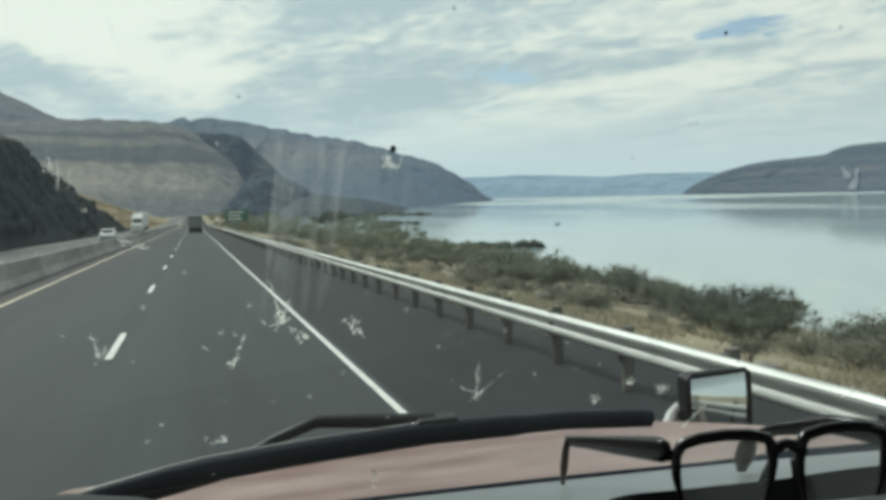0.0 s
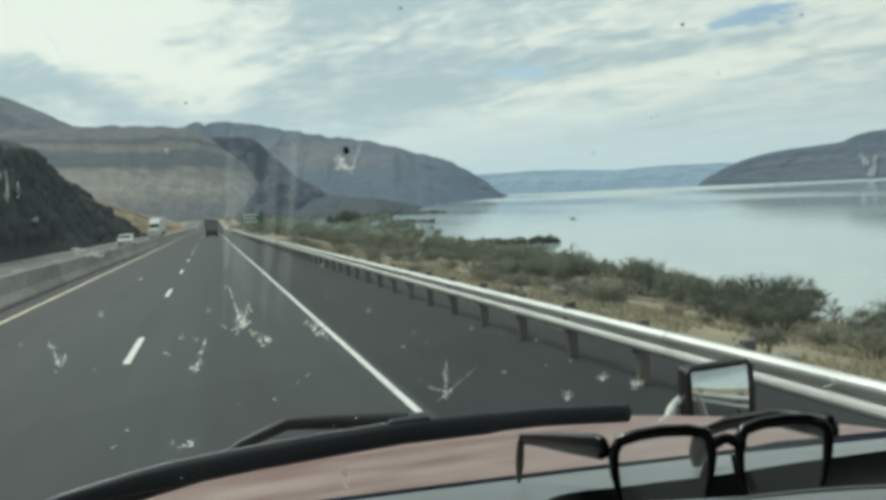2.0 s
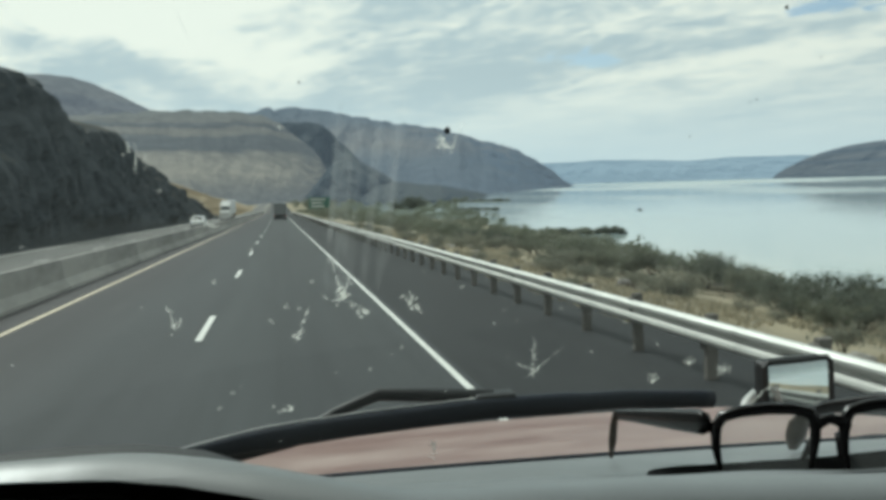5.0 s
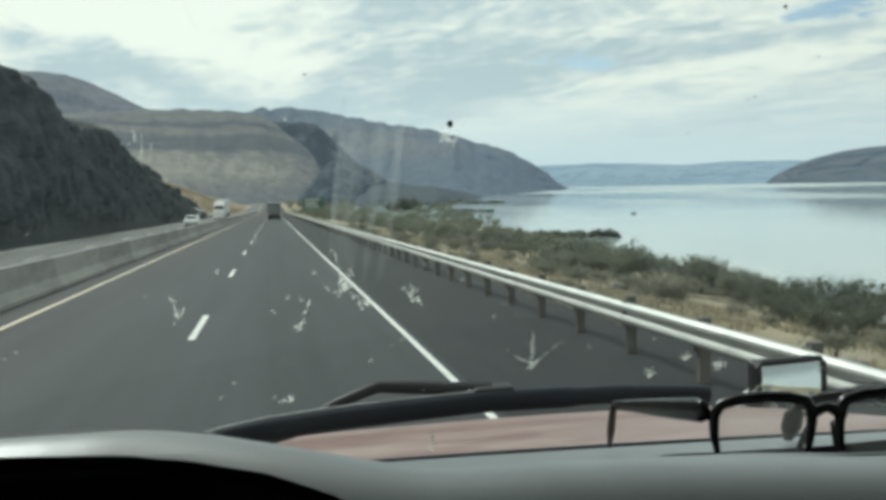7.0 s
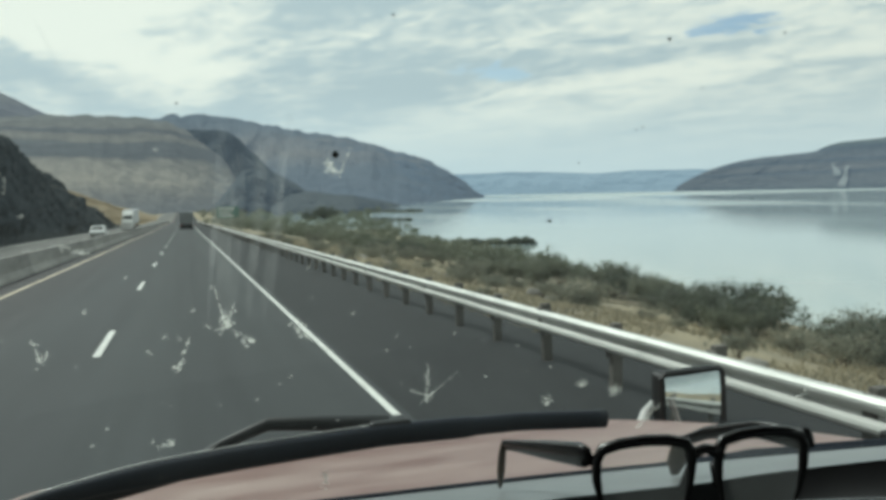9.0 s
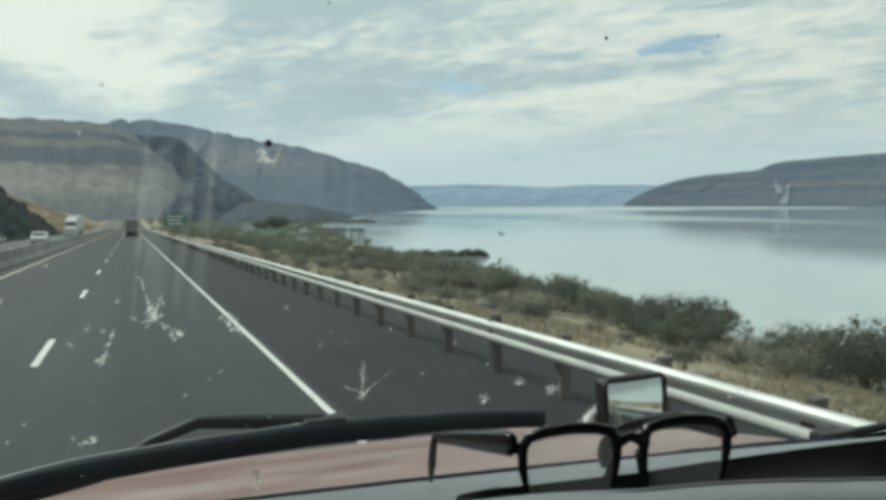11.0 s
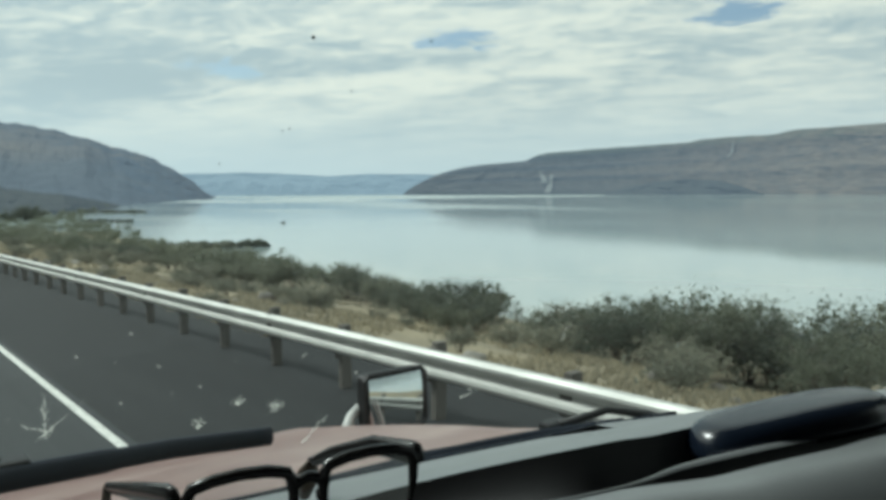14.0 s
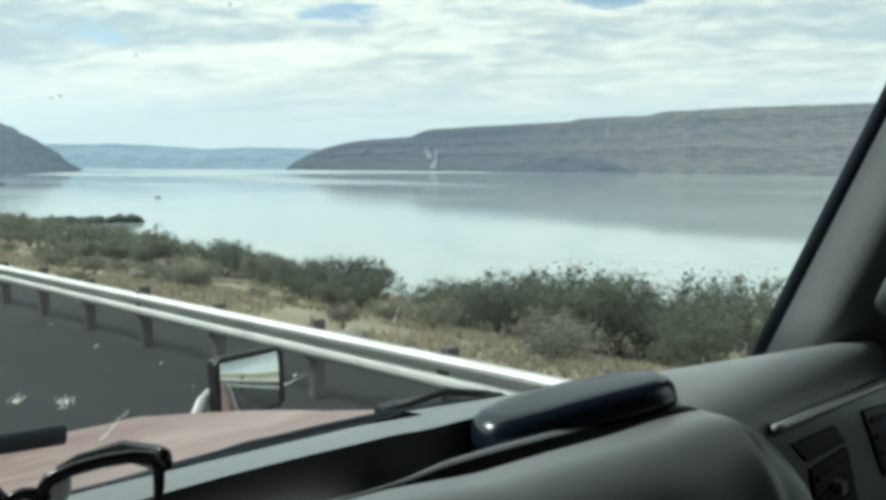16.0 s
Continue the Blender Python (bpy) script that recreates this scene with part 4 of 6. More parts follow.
def splash(name, x, z, strokes, mat=SPLAT, off=0.004):
    """Flat dried drops and streaks on the glass; strokes: start, end and width in millimetres."""
    v, f = [], []
    for ax, az_, bx, bz, w in strokes:
        a, b = Vector((ax, az_)), Vector((bx, bz))
        if name == "insect_splash":
            b = a.lerp(b, 0.85)
        d = (b - a)
        d = d.normalized() if d.length > 0 else Vector((1, 0))
        s = Vector((-d.y, d.x)) * w * (0.33 if name == "insect_splash" else 0.5)
        ring = []
        for t, k in ((0.0, 0.5), (0.15, 0.9), (0.5, 1.0), (0.85, 0.7), (1.0, 0.3)):
            c = a.lerp(b, t)
            ring.append((c + s * k * random.uniform(0.7, 1.2), c - s * k * random.uniform(0.7, 1.2)))
        base = len(v)
        for p1, p2 in ring:
            for p_ in (p1, p2):
                v.append(on_glass(x + p_.x / 1000, z + p_.y / 1000, off))
        f += [(base + 2 * i, base + 2 * i + 1, base + 2 * i + 3, base + 2 * i + 2) for i in range(4)]
    if name == "insect_splash":
        for ax, az_, bx, bz, w in list(strokes):
            for _ in range(9):
                k = random.uniform(0, 1) ** 2
                cx, cz = ax + (bx - ax) * k + random.gauss(0, 0.5 + 0.45 * w), az_ + (bz - az_) * k + random.gauss(0, 0.5 + 0.45 * w)
                rr = (0.25 + 0.42 * w) * random.uniform(0.3, 1.3) * (1.1 - 0.6 * k)
                base = len(v)
                n_ = 9
                for i in range(n_):
                    a = 6.283 * i / n_
                    q = rr * random.uniform(0.45, 1.35)
                    v.append(on_glass(x + (cx + q * math.cos(a)) / 1000, z + (cz + q * math.sin(a)) / 1000, off))
                f.append(tuple(range(base, base + n_)))
    ob = raw(name, v, f, mat, windscreen)
    ob.visible_shadow = False
    return ob


rs = random.Random(11)


def star(size, arms, spread_deg=360, start=0):
    out = []
    for k in range(arms):
        a = radians(start + spread_deg * k / arms + rs.uniform(-14, 14))
        r = size * rs.uniform(0.5, 1.0)
        out.append((0, 0, r * math.cos(a), r * math.sin(a), size * rs.uniform(0.07, 0.16)))
    for _ in range(arms * 2):
        a, r = rs.uniform(0, 6.28), size * rs.uniform(0.1, 0.9)
        out.append((r * math.cos(a), r * math.sin(a), r * math.cos(a) + rs.uniform(-2, 2), r * math.sin(a) + rs.uniform(-2, 2), rs.uniform(0.5, 1.3)))
    return out


splash("insect_splash", 0.191, 2.020, [(0, -6, -2, 34, 2.6), (0, -4, -15, 2, 2.2), (-15, 2, -19, 6, 1.2), (0, -5, 20, 10, 1.4), (20, 10, 30, 20, 0.8), (0, -5, -8, -14, 1.4), (-1, -6, 5, -10, 3.0), (3, -4, 9, 2, 1.4), (-2, 10, -4, 22, 1.6)])
splash("insect_splash", 0.005, 2.111, [(0, -5, -6, 16, 4.0), (-6, 16, -9, 30, 2.0), (0, -6, 6, 6, 3.2), (4, -8, -12, -12, 3.0), (-12, -10, -18, -4, 1.4), (2, -8, 8, -4, 4.0), (6, 4, 8, 14, 1.6)])
splash("insect_splash", 0.021, 2.091, [(-6, 4, 5, -2, 2.4), (3, -4, 6, 0, 3.4)])
splash("insect_splash", -0.032, 2.076, [(-2, -8, 3, 4, 4.0), (2, 4, 6, 12, 1.6), (5, 13, 8, 20, 1.8), (-3, -10, -1, -5, 2.4), (0, 18, -3, 25, 0.9)])
splash("insect_splash", -0.135, 2.093, [(0, -8, -3, 8, 3.0), (3, -6, 6, 3, 2.6), (-3, 8, -5, 14, 1.4)])
splash("insect_splash", 0.072, 2.088, [(-4, 3, 4, -2, 3.4), (0, 0, 3, 4, 2.2)])
splash("insect_splash", 0.096, 2.236, [(-8, -2, 2, -9, 5.5), (2, -8, 6, 6, 2.4), (-10, 1, -3, 0, 2.0), (6, 6, 10, 14, 1.0)])
splash("insect_splash", 0.066, 2.096, [(-6, 4, 0, -3, 2.4), (0, -3, 9, 4, 3.2), (2, 4, -2, 10, 1.4)])
splash("insect_splash", 0.324, 1.992, [(-3, 0, 3, 0, 4.6), (0, 2, 0, 12, 1.4), (-6, 6, -7, 9, 1.6)])
splash("insect_splash", 0.360, 2.009, star(6, 5))
splash("insect_splash", 0.402, 1.998, [(-8, 3, 2, 4, 1.6), (6, 3, 7, -6, 1.8), (-6, -5, 5, -6, 2.0), (-4, 0, 4, -1, 3.0)] + star(6, 3))
splash("insect_splash", -0.047, 1.998, [(-8, -3, 4, 0, 2.0), (3, -2, 6, 3, 3.2), (-12, 3, -9, 2, 1.4)])
splash("insect_splash", 0.094, 1.937, [(0, -8, 2, 8, 4.6), (-3, 6, 5, 10, 3.0), (0, -10, 3, -14, 2.4)])
splash("insect_splash", 0.455, 1.962, [(-14, -12, 4, 6, 2.6), (4, 6, 8, 16, 1.6), (-6, -2, 6, 12, 1.8), (-16, -14, -10, -10, 3.0)])
splash("insect_splash", 0.661, 1.967, [(-16, -3, 4, 2, 2.4), (4, 2, 14, 8, 1.4), (-6, 6, 2, 8, 2.0)])
splash("insect_splash", 0.776, 2.037, [(0, -14, 3, 12, 2.2), (3, 2, 9, 10, 1.4)])
splash("insect_splash", -0.150, 2.228, [(0, -12, 2, 10, 1.8), (7, -10, 8, 2, 1.2), (-4, 2, -3, 10, 2.0)])
splash("insect_splash", -0.105, 2.176, [(-10, 2, 4, -2, 2.4), (2, -4, 14, -7, 2.0)])
for gx_, gz_, s_ in ((0.32, 2.033, 2.4), (-0.056, 2.084, 2.6), (-0.101, 2.124, 2.2), (-0.042, 2.247, 2.2), (0.114, 2.106, 2.6), (-0.044, 2.098, 4.0), (-0.093, 2.019, 1.6),
                     (0.147, 2.068, 2.0), (0.073, 2.15, 2.0), (0.423, 2.05, 3.4), (0.253, 2.094, 2.0), (-0.135, 2.20, 2.0), (-0.105, 2.005, 3.0), (0.212, 2.079, 1.6),
                     (0.03, 2.03, 2.0), (0.06, 2.05, 1.6), (-0.02, 2.12, 1.8), (0.25, 2.03, 1.4), (0.28, 2.06, 1.6), (-0.07, 2.15, 1.5), (0.13, 1.99, 1.6), (0.49, 2.02, 2.2), (0.53, 1.985, 1.8)):
    splash("insect_speck", gx_, gz_, star(s_, 3))
for _ in range(70):
    gx_, gz_ = rs.uniform(-0.30, 0.75), rs.triangular(1.96, 2.24, 2.03)
    s_ = rs.uniform(0.7, 1.7)
    splash("dust_speck", gx_, gz_, [(-s_, rs.uniform(-1, 1), s_, rs.uniform(-1, 1), s_), (0, -s_ * 0.8, rs.uniform(-1, 1), s_ * 0.8, s_ * 0.8)], FAINT)
for gx_, gz_, s_ in ((0.093, 2.243, 5.2), (0.383, 2.340, 3.2), (0.373, 2.266, 2.0), (0.314, 2.235, 1.8), (0.134, 2.347, 2.2), (-0.026, 2.280, 2.0), (0.307, 2.182, 1.8), (0.503, 2.35, 2.6), (0.595, 2.172, 1.8), (0.898, 2.30, 1.6), (0.367, 2.264, 1.6), (0.428, 2.301, 1.8)):
    splash("dark_speck", gx_, gz_, [(-s_ / 2, 0.3, s_ / 2, -0.2, s_), (-s_ / 3, s_ / 4, s_ / 3, s_ / 2.5, s_ * 0.5)], SPECK if s_ > 3 else SPECK_GREY)
# Near-vertical pale streaks: shafts of sun glare painted on the smeared glass.
for k in range(11):
    ax = rs.uniform(-4, 66)
    az_ = rs.uniform(2225, 2282)
    long = rs.uniform(70, 165)
    splash("glare_smear", 0, 0, [(ax, az_, ax - 0.095 * long + rs.uniform(-4, 4), az_ - long, rs.uniform(4, 13))], GLARE_SMEAR)
splash("glare_smear", 0, 0, [(-112, 2330, -100, 2300, 3)], GLARE_SMEAR)

# dashboard: a padded roll towards the seats, a narrow tray behind it, and a panel that falls to the glass
def glasses_bay(x):
    return smooth01(0.08, 0.16, x) * (1 - smooth01(0.33, 0.43, x))


def tray_far(x):
    return 0.3655 - 0.150 * x + 0.075 * glasses_bay(x)


def ridge_y(x):
    d = x - 0.38
    return 0.264 - 0.11 * d - (0.45 * d * d if d > 0 else 0.0)


def groove_w(x):
    return 0.00002 + 0.0145 * smooth01(0.375, 0.44, x) * (1 - 0.55 * smooth01(0.52, 0.60, x)) * (1 - smooth01(0.612, 0.630, x))


def crest_y(x):
    hood_part = 1 - smooth01(-0.12, 0.02, x)
    a, b = 0.300, ridge_y(x) - groove_w(x) - 0.012
    h = min(max(0.5 + 0.5 * (b - a) / 0.03, 0.0), 1.0)
    return b + (a - b) * h - 0.03 * h * (1 - h) + 0.04 * hood_part


def dash_edge(x):
    return 0.6247 - 0.0554 * x - 0.094 * x * x


def dash_z(x, y):
    hump = 0.0255 * (1 - smooth01(-0.15, 0.07, x))
    right = smooth01(0.22, 0.40, x)
    swell = curve_at([(-0.14, 0.0), (-0.06, 0.004), (0.0, 0.0058), (0.05, 0.0108), (0.10, 0.0090), (0.13, 0.0068), (0.20, 0.0026), (0.30, 0.0006), (0.40, 0.0)], x)
    zc = 2.0645 + hump - 0.010 * right + swell
    yc = crest_y(x)
    end = dash_edge(x)
    top_y = max(yc + 0.03, tray_far(x) + 0.004)
    z_top = 2.050 + 0.1 * hump + 0.010 * right + curve_at([(0.08, 0.0), (0.15, 0.0028), (0.20, 0.0038), (0.25, 0.0036), (0.30, 0.001), (0.36, 0.0)], x) - 0.032 * glasses_bay(x)
    if y < yc:
        k = min((yc - y) / 0.058, 0.998)
        z = zc - 0.115 * (1 - math.sqrt(1 - k * k))
    elif y < top_y:
        k = (y - yc) / (top_y - yc)
        z = zc + (z_top - zc) * k * k * (3 - 2 * k)
    else:
        k = min((y - top_y) / max(end - top_y, 0.01), 1.0)
        z = z_top + (1.960 - z_top) * k - 0.006 * smooth01(0.94, 1.0, k)
    return z


def tray_amount(x):
    return smooth01(0.10, 0.22, x) * (1 - smooth01(0.614, 0.632, x))


def tray_wide(x):
    return 0.00002 + (tray_far(x) - ridge_y(x) - 0.004) * smooth01(0.07, 0.20, x) + 0.026 * smooth01(0.10, 0.18, x) * (1 - smooth01(0.36, 0.46, x))


DASH_R = 0.695


def dash_near(x):
    roll = crest_y(x) - 0.0575
    hood = curve_at([(-0.62, 0.326), (-0.16, 0.3235), (-0.12, 0.320), (-0.09, 0.312), (-0.06, 0.299), (-0.035, 0.284), (-0.01, 0.266), (0.06, 0.22), (0.10, 0.0)], x)
    return max(roll, hood)


def dash_height(x, y):
    z = dash_z(x, y)
    r = 0.088
    if x > DASH_R - r:
        k = (x - (DASH_R - r)) / r
        z -= 0.13 * (1 - math.sqrt(max(0.0, 1 - k * k))) * (1 - smooth01(crest_y(x), tray_far(x) + 0.04, y))
    return z


def dash_patch(name, rows, y_of, label, mat, parent, drop=None):
    cols = 300
    verts, faces = [], []
    for j in range(rows):
        for i in range(cols):
            x = -0.62 + (DASH_R + 0.62) * i / (cols - 1)
            y = y_of(x, j / (rows - 1))
            verts.append((x, y, dash_height(x, y) - (drop(x, j / (rows - 1)) if drop else 0.0)))
    faces = [(j * cols + i, j * cols + i + 1, (j + 1) * cols + i + 1, (j + 1) * cols + i) for j in range(rows - 1) for i in range(cols - 1)]
    return raw(name, verts, faces, mat, parent, label, True)


def ridge_share(x):
    return 0.32 * (1 - 0.92 * smooth01(0.13, 0.20, x) * (1 - smooth01(0.38, 0.46, x)))


def lip(x):
    return ridge_y(x) - groove_w(x)


def far_edge(x):
    return ridge_y(x) + 0.004 * smooth01(0.05, 0.2, x) + tray_wide(x)


dashboard = dash_patch("dashboard", 60, lambda x, t: dash_near(x) + (lip(x) - dash_near(x)) * t ** 0.8, "grey padded vinyl dashboard with a black tray", DASH_GREY, truck)
dash_patch("groove", 9, lambda x, t: lip(x) + (ridge_y(x) - lip(x)) * t, "black groove along the padded roll", BLACK_PLASTIC, dashboard,
           lambda x, t: 0.012 * min(groove_w(x) / 0.012, 1.0) * smooth01(0.0, 0.12, min(t, 1 - t)))
dash_patch("ridge", 12, lambda x, t: ridge_y(x) + (0.004 * smooth01(0.05, 0.2, x) + ridge_share(x) * tray_wide(x)) * t, "thin raised lip of the tray", DASH_GREY, dashboard,
           lambda x, t: -0.0015 * math.sin(math.pi * min(t * 2.2, 1.0)) * tray_amount(x) + 0.026 * tray_amount(x) * smooth01(0.15, 1.0, t) ** 1.3 * (1 - 0.2 * glasses_bay(x)))
dash_patch("tray", 16, lambda x, t: ridge_y(x) + 0.004 * smooth01(0.05, 0.2, x) + tray_wide(x) * (ridge_share(x) + (1 - ridge_share(x)) * t), "black recessed tray", BLACK_PLASTIC, dashboard,
           lambda x, t: 0.026 * tray_amount(x) * (1 + 0.5 * smooth01(0.0, 0.35, t)) * (1 - smooth01(0.93, 1.0, t)) * (1 - 0.2 * glasses_bay(x)))
dash_patch("top_panel", 60, lambda x, t: far_edge(x) + (dash_edge(x) - far_edge(x)) * t, "grey panel below the windscreen", DASH_GREY, dashboard)

# dark front under the roll, and the deep instrument recess under the hood on the driver's side
def dash_front(u, v):
    x = -0.62 + (DASH_R + 0.62) * u
    z = dash_height(x, dash_near(x)) - 0.001
    deep = 0.14 * (1 - smooth01(-0.10, 0.06, x))
    back = smooth01(0.0, 0.25, v)
    drop = smooth01(0.12, 1.0, v)
    return (x, dash_near(x) + deep * back - 0.10 * drop, z - 0.014 * min(v / 0.06, 1.0) + (1.45 - z) * drop)


fv, ff = grid(160, 30, dash_front)
raw("instrument_recess", fv, ff, BLACK_PLASTIC, dashboard, "black instrument recess", True)
bv, bf = grid(60, 2, lambda u, v: (-0.62 + 1.44 * u, dash_edge(-0.62 + 1.44 * u) + 0.02 * v, 1.955 - 0.16 * v))
raw("defroster_edge", bv, bf, BLACK_PLASTIC, dashboard, "black defroster slot", True)

lip_pts = [(x, dash_edge(x) + 0.001, dash_height(min(x, 0.56), dash_edge(min(x, 0.56))) + 0.0048) for x in [-0.62 + 1.42 * i / 60 for i in range(61)]]
part("panel_edge", tube(lip_pts, 0.0036, 6), RUBBER, dashboard, "black edge of the panel at the glass", True)
# black seal along the foot of the windscreen
seal_pts = [(-0.6 + 1.75 * i / 40, glass_y(-0.6 + 1.75 * i / 40, 1.885) - 0.006, 1.885) for i in range(41)]
part("windscreen_seal", tube(seal_pts, 0.011, 8), RUBBER, windscreen, "black rubber seal", True)

# passenger end of the dashboard
def side_section(u):
    x = 0.60 + 0.735 * u
    droop = 0.05 * max(0.0, (x - 1.285) / 0.05) ** 2
    y_top = 0.360 - 0.335 * (x - 0.862)
    y_low = min(0.263 - 0.125 * (x - 0.94), y_top - 0.012)
    out = [(x, max(dash_edge(min(x, 1.1)), y_top + 0.03), 1.957 - 0.085 * smooth01(0.84, 1.10, x) - droop), (x, y_top + 0.02, 1.998 - droop)]
    for k in range(9):
        a = radians(90 * k / 8)
        out.append((x, y_top - (y_top - y_low) * math.sin(a), 1.948 - 0.5 * droop + (0.052 - 0.5 * droop) * math.cos(a)))
    return out


secs = [side_section(i / 30) for i in range(31)]
sv = [p_ for s in secs for p_ in s]
ks = len(secs[0])
sf = [(i * ks + j, i * ks + j + 1, (i + 1) * ks + j + 1, (i + 1) * ks + j) for i in range(30) for j in range(ks - 1)]
side_dash = raw("side_dashboard", sv, sf, DASH_GREY, truck, "grey rounded passenger end of the dashboard", True)
for strip_a, strip_b in ((0.915, 1.190), (1.236, 1.298)):
    strip_pts = [(x, 0.263 - 0.125 * (x - 0.94) - 0.004, 1.951 - 0.3 * max(0.0, x - 1.285) ** 1.2) for x in [strip_a + (strip_b - strip_a) * k / 12 for k in range(13)]]
    part("trim_strip", tube(strip_pts, 0.0058, 8, squash=(0.6, 1.2)), SILVER_TRIM, side_dash, "silver trim strip", True)


def under(u, v):
    i = u * 30
    a, b = secs[int(i)][-1], secs[min(int(i) + 1, 30)][-1]
    w = i - int(i)
    x, y, z = (a[k] + (b[k] - a[k]) * w for k in range(3))
    return (x, y - 0.05 * v, z + (1.45 - z) * v)


uv_, uf_ = grid(31, 8, under)
raw("lower_dashboard", uv_, uf_, DASH_GREY, side_dash, "grey lower dashboard panel", True)
def on_panel(x, z, out=0.0):
    return (x, 0.263 - 0.125 * (x - 0.94) - 0.05 * (1.948 - z) / 0.498 - out, z)


def panel_box(corners, near, far):
    """A four-cornered block set into the lower panel; near, far: how far its faces stand out."""
    return loft([[on_panel(x, z, d) for x, z in corners] for d in (far, near)])


def air_vent(corners, slats, knob):
    """Black frame round a slanted opening, with louvres across it and a small knob."""
    vent = part("air_vent", panel_box(corners, 0.004, -0.02), BLACK_PLASTIC, side_dash, "black air vent")
    (ax, az_), (bx, bz), (cx_, cz), (dx, dz) = corners
    for k in range(slats):
        t = (k + 0.6) / slats
        l_, r_ = (ax + (dx - ax) * t, az_ + (dz - az_) * t), (bx + (cx_ - bx) * t, bz + (cz - bz) * t)
        part("vent_slat", tube([on_panel(l_[0] + 0.006, l_[1], 0.005), on_panel(r_[0] - 0.006, r_[1], 0.005)], 0.0032, 6), RUBBER, vent)
    part("vent_knob", panel_box([(knob[0] - 0.006, knob[1] - 0.007), (knob[0] + 0.006, knob[1] - 0.005), (knob[0] + 0.005, knob[1] + 0.008), (knob[0] - 0.005, knob[1] + 0.006)], 0.016, 0.002), SILVER_TRIM, vent, "silver vent knob")


air_vent([(1.130, 1.928), (1.258, 1.918), (1.304, 1.842), (1.184, 1.836)], 4, (1.228, 1.876))
air_vent([(0.995, 1.892), (1.082, 1.896), (1.108, 1.812), (1.010, 1.806)], 4, (1.042, 1.862))
part("storage_slot", panel_box([(0.958, 1.927), (1.056, 1.926), (1.082, 1.902), (0.990, 1.901)], 0.003, -0.02), BLACK_PLASTIC, side_dash, "dark slot above the vent")

# passenger pillar with its trim and grab handle
def pillar_at(z):
    return 0.393 - 0.41 * (z - 1.947)


def pillar_section(z, pts):
    return [(px_, pillar_at(z) + py_, z) for px_, py_ in pts]


zs = [1.95 + 0.08 * i for i in range(9)]
trim = part("pillar_trim", loft([pillar_section(z, [(1.215, -0.006), (1.162, -0.062), (1.160, -0.085), (1.195, -0.11), (1.262, -0.30), (1.275, -0.30), (1.285, -0.02)]) for z in zs]), TRIM_GREY, truck, "grey cloth-textured pillar trim", True)
part("pillar_seal", tube([(1.222, pillar_at(z) + 0.004, z) for z in zs], 0.0110, 8), RUBBER, trim, "black glass seal", True)
hz = 2.11
handle_pts = [(1.13, pillar_at(hz - 0.03) - 0.125, hz - 0.05), (1.085, pillar_at(hz) - 0.135, hz - 0.02), (1.075, pillar_at(hz + 0.05) - 0.14, hz + 0.04), (1.078, pillar_at(hz + 0.2) - 0.15, hz + 0.17), (1.085, pillar_at(hz + 0.33) - 0.15, hz + 0.30), (1.13, pillar_at(hz + 0.36) - 0.14, hz + 0.34)]
part("grab_handle", tube(handle_pts, [0.016, 0.019, 0.014, 0.013, 0.016, 0.016], 12), TRIM_GREY, trim, "grey grab handle", True)
part("left_pillar", loft([[(2 * CL - px_, py_, pz) for px_, py_, pz in pillar_section(z, [(1.205, -0.012), (1.135, -0.062), (1.165, -0.30), (1.26, -0.30), (1.27, -0.02)])] for z in zs]), TRIM_GREY, truck, "grey pillar trim")

# plain unseen shell that closes the cab: roof, back, doors, floor; its dark walls keep light off the dashboard
part("roof", block(-0.80, 1.34, -1.25, 0.44, 2.545, 2.60, 0.02), HEADLINER, truck, "cloth-lined cab roof")
part("rear_wall", block(-0.80, 1.34, -1.30, -1.24, 0.95, 2.545), SHELL_CLOTH, truck, "dark rear cab wall")
part("door", block(1.325, 1.37, -1.24, 0.36, 0.95, 1.88, 0.02), SHELL_CLOTH, truck, "dark panel closing the cab side")
# Added wall, out of view, that narrows the window opening to block light.
part("light_block_wall", block(1.27, 1.34, -1.24, -0.45, 1.88, 2.545), SHELL_CLOTH, truck, "unseen dark wall that blocks side light")
# Full-height panel in the side window's place, added to block light from the left.
part("door", block(-0.80, -0.73, -1.24, 0.36, 0.95, 2.545, 0.02), SHELL_CLOTH, truck, "dark panel closing the cab side")
part("door_skin", block(1.372, 1.384, -1.24, 0.36, 0.95, 1.87, 0.005), HOOD_PAINT, truck, "faded red door panel")
part("door_skin", block(-0.816, -0.803, -1.24, 0.36, 0.95, 1.87, 0.005), HOOD_PAINT, truck, "faded red door panel")
part("cab_back", block(-0.80, 1.34, -1.316, -1.303, 0.95, 2.545, 0.005), HOOD_PAINT, truck, "faded red back of the cab")
part("roof_skin", block(-0.80, 1.34, -1.25, 0.42, 2.603, 2.615, 0.005), HOOD_PAINT, truck, "faded red cab roof")
part("cab_floor", block(-0.73, 1.27, -1.24, 0.75, 0.86, 0.95), RUBBER, truck, "black rubber floor")
part("firewall", block(-0.70, 1.24, 0.60, 0.66, 0.95, 1.70), BLACK_PLASTIC, truck)

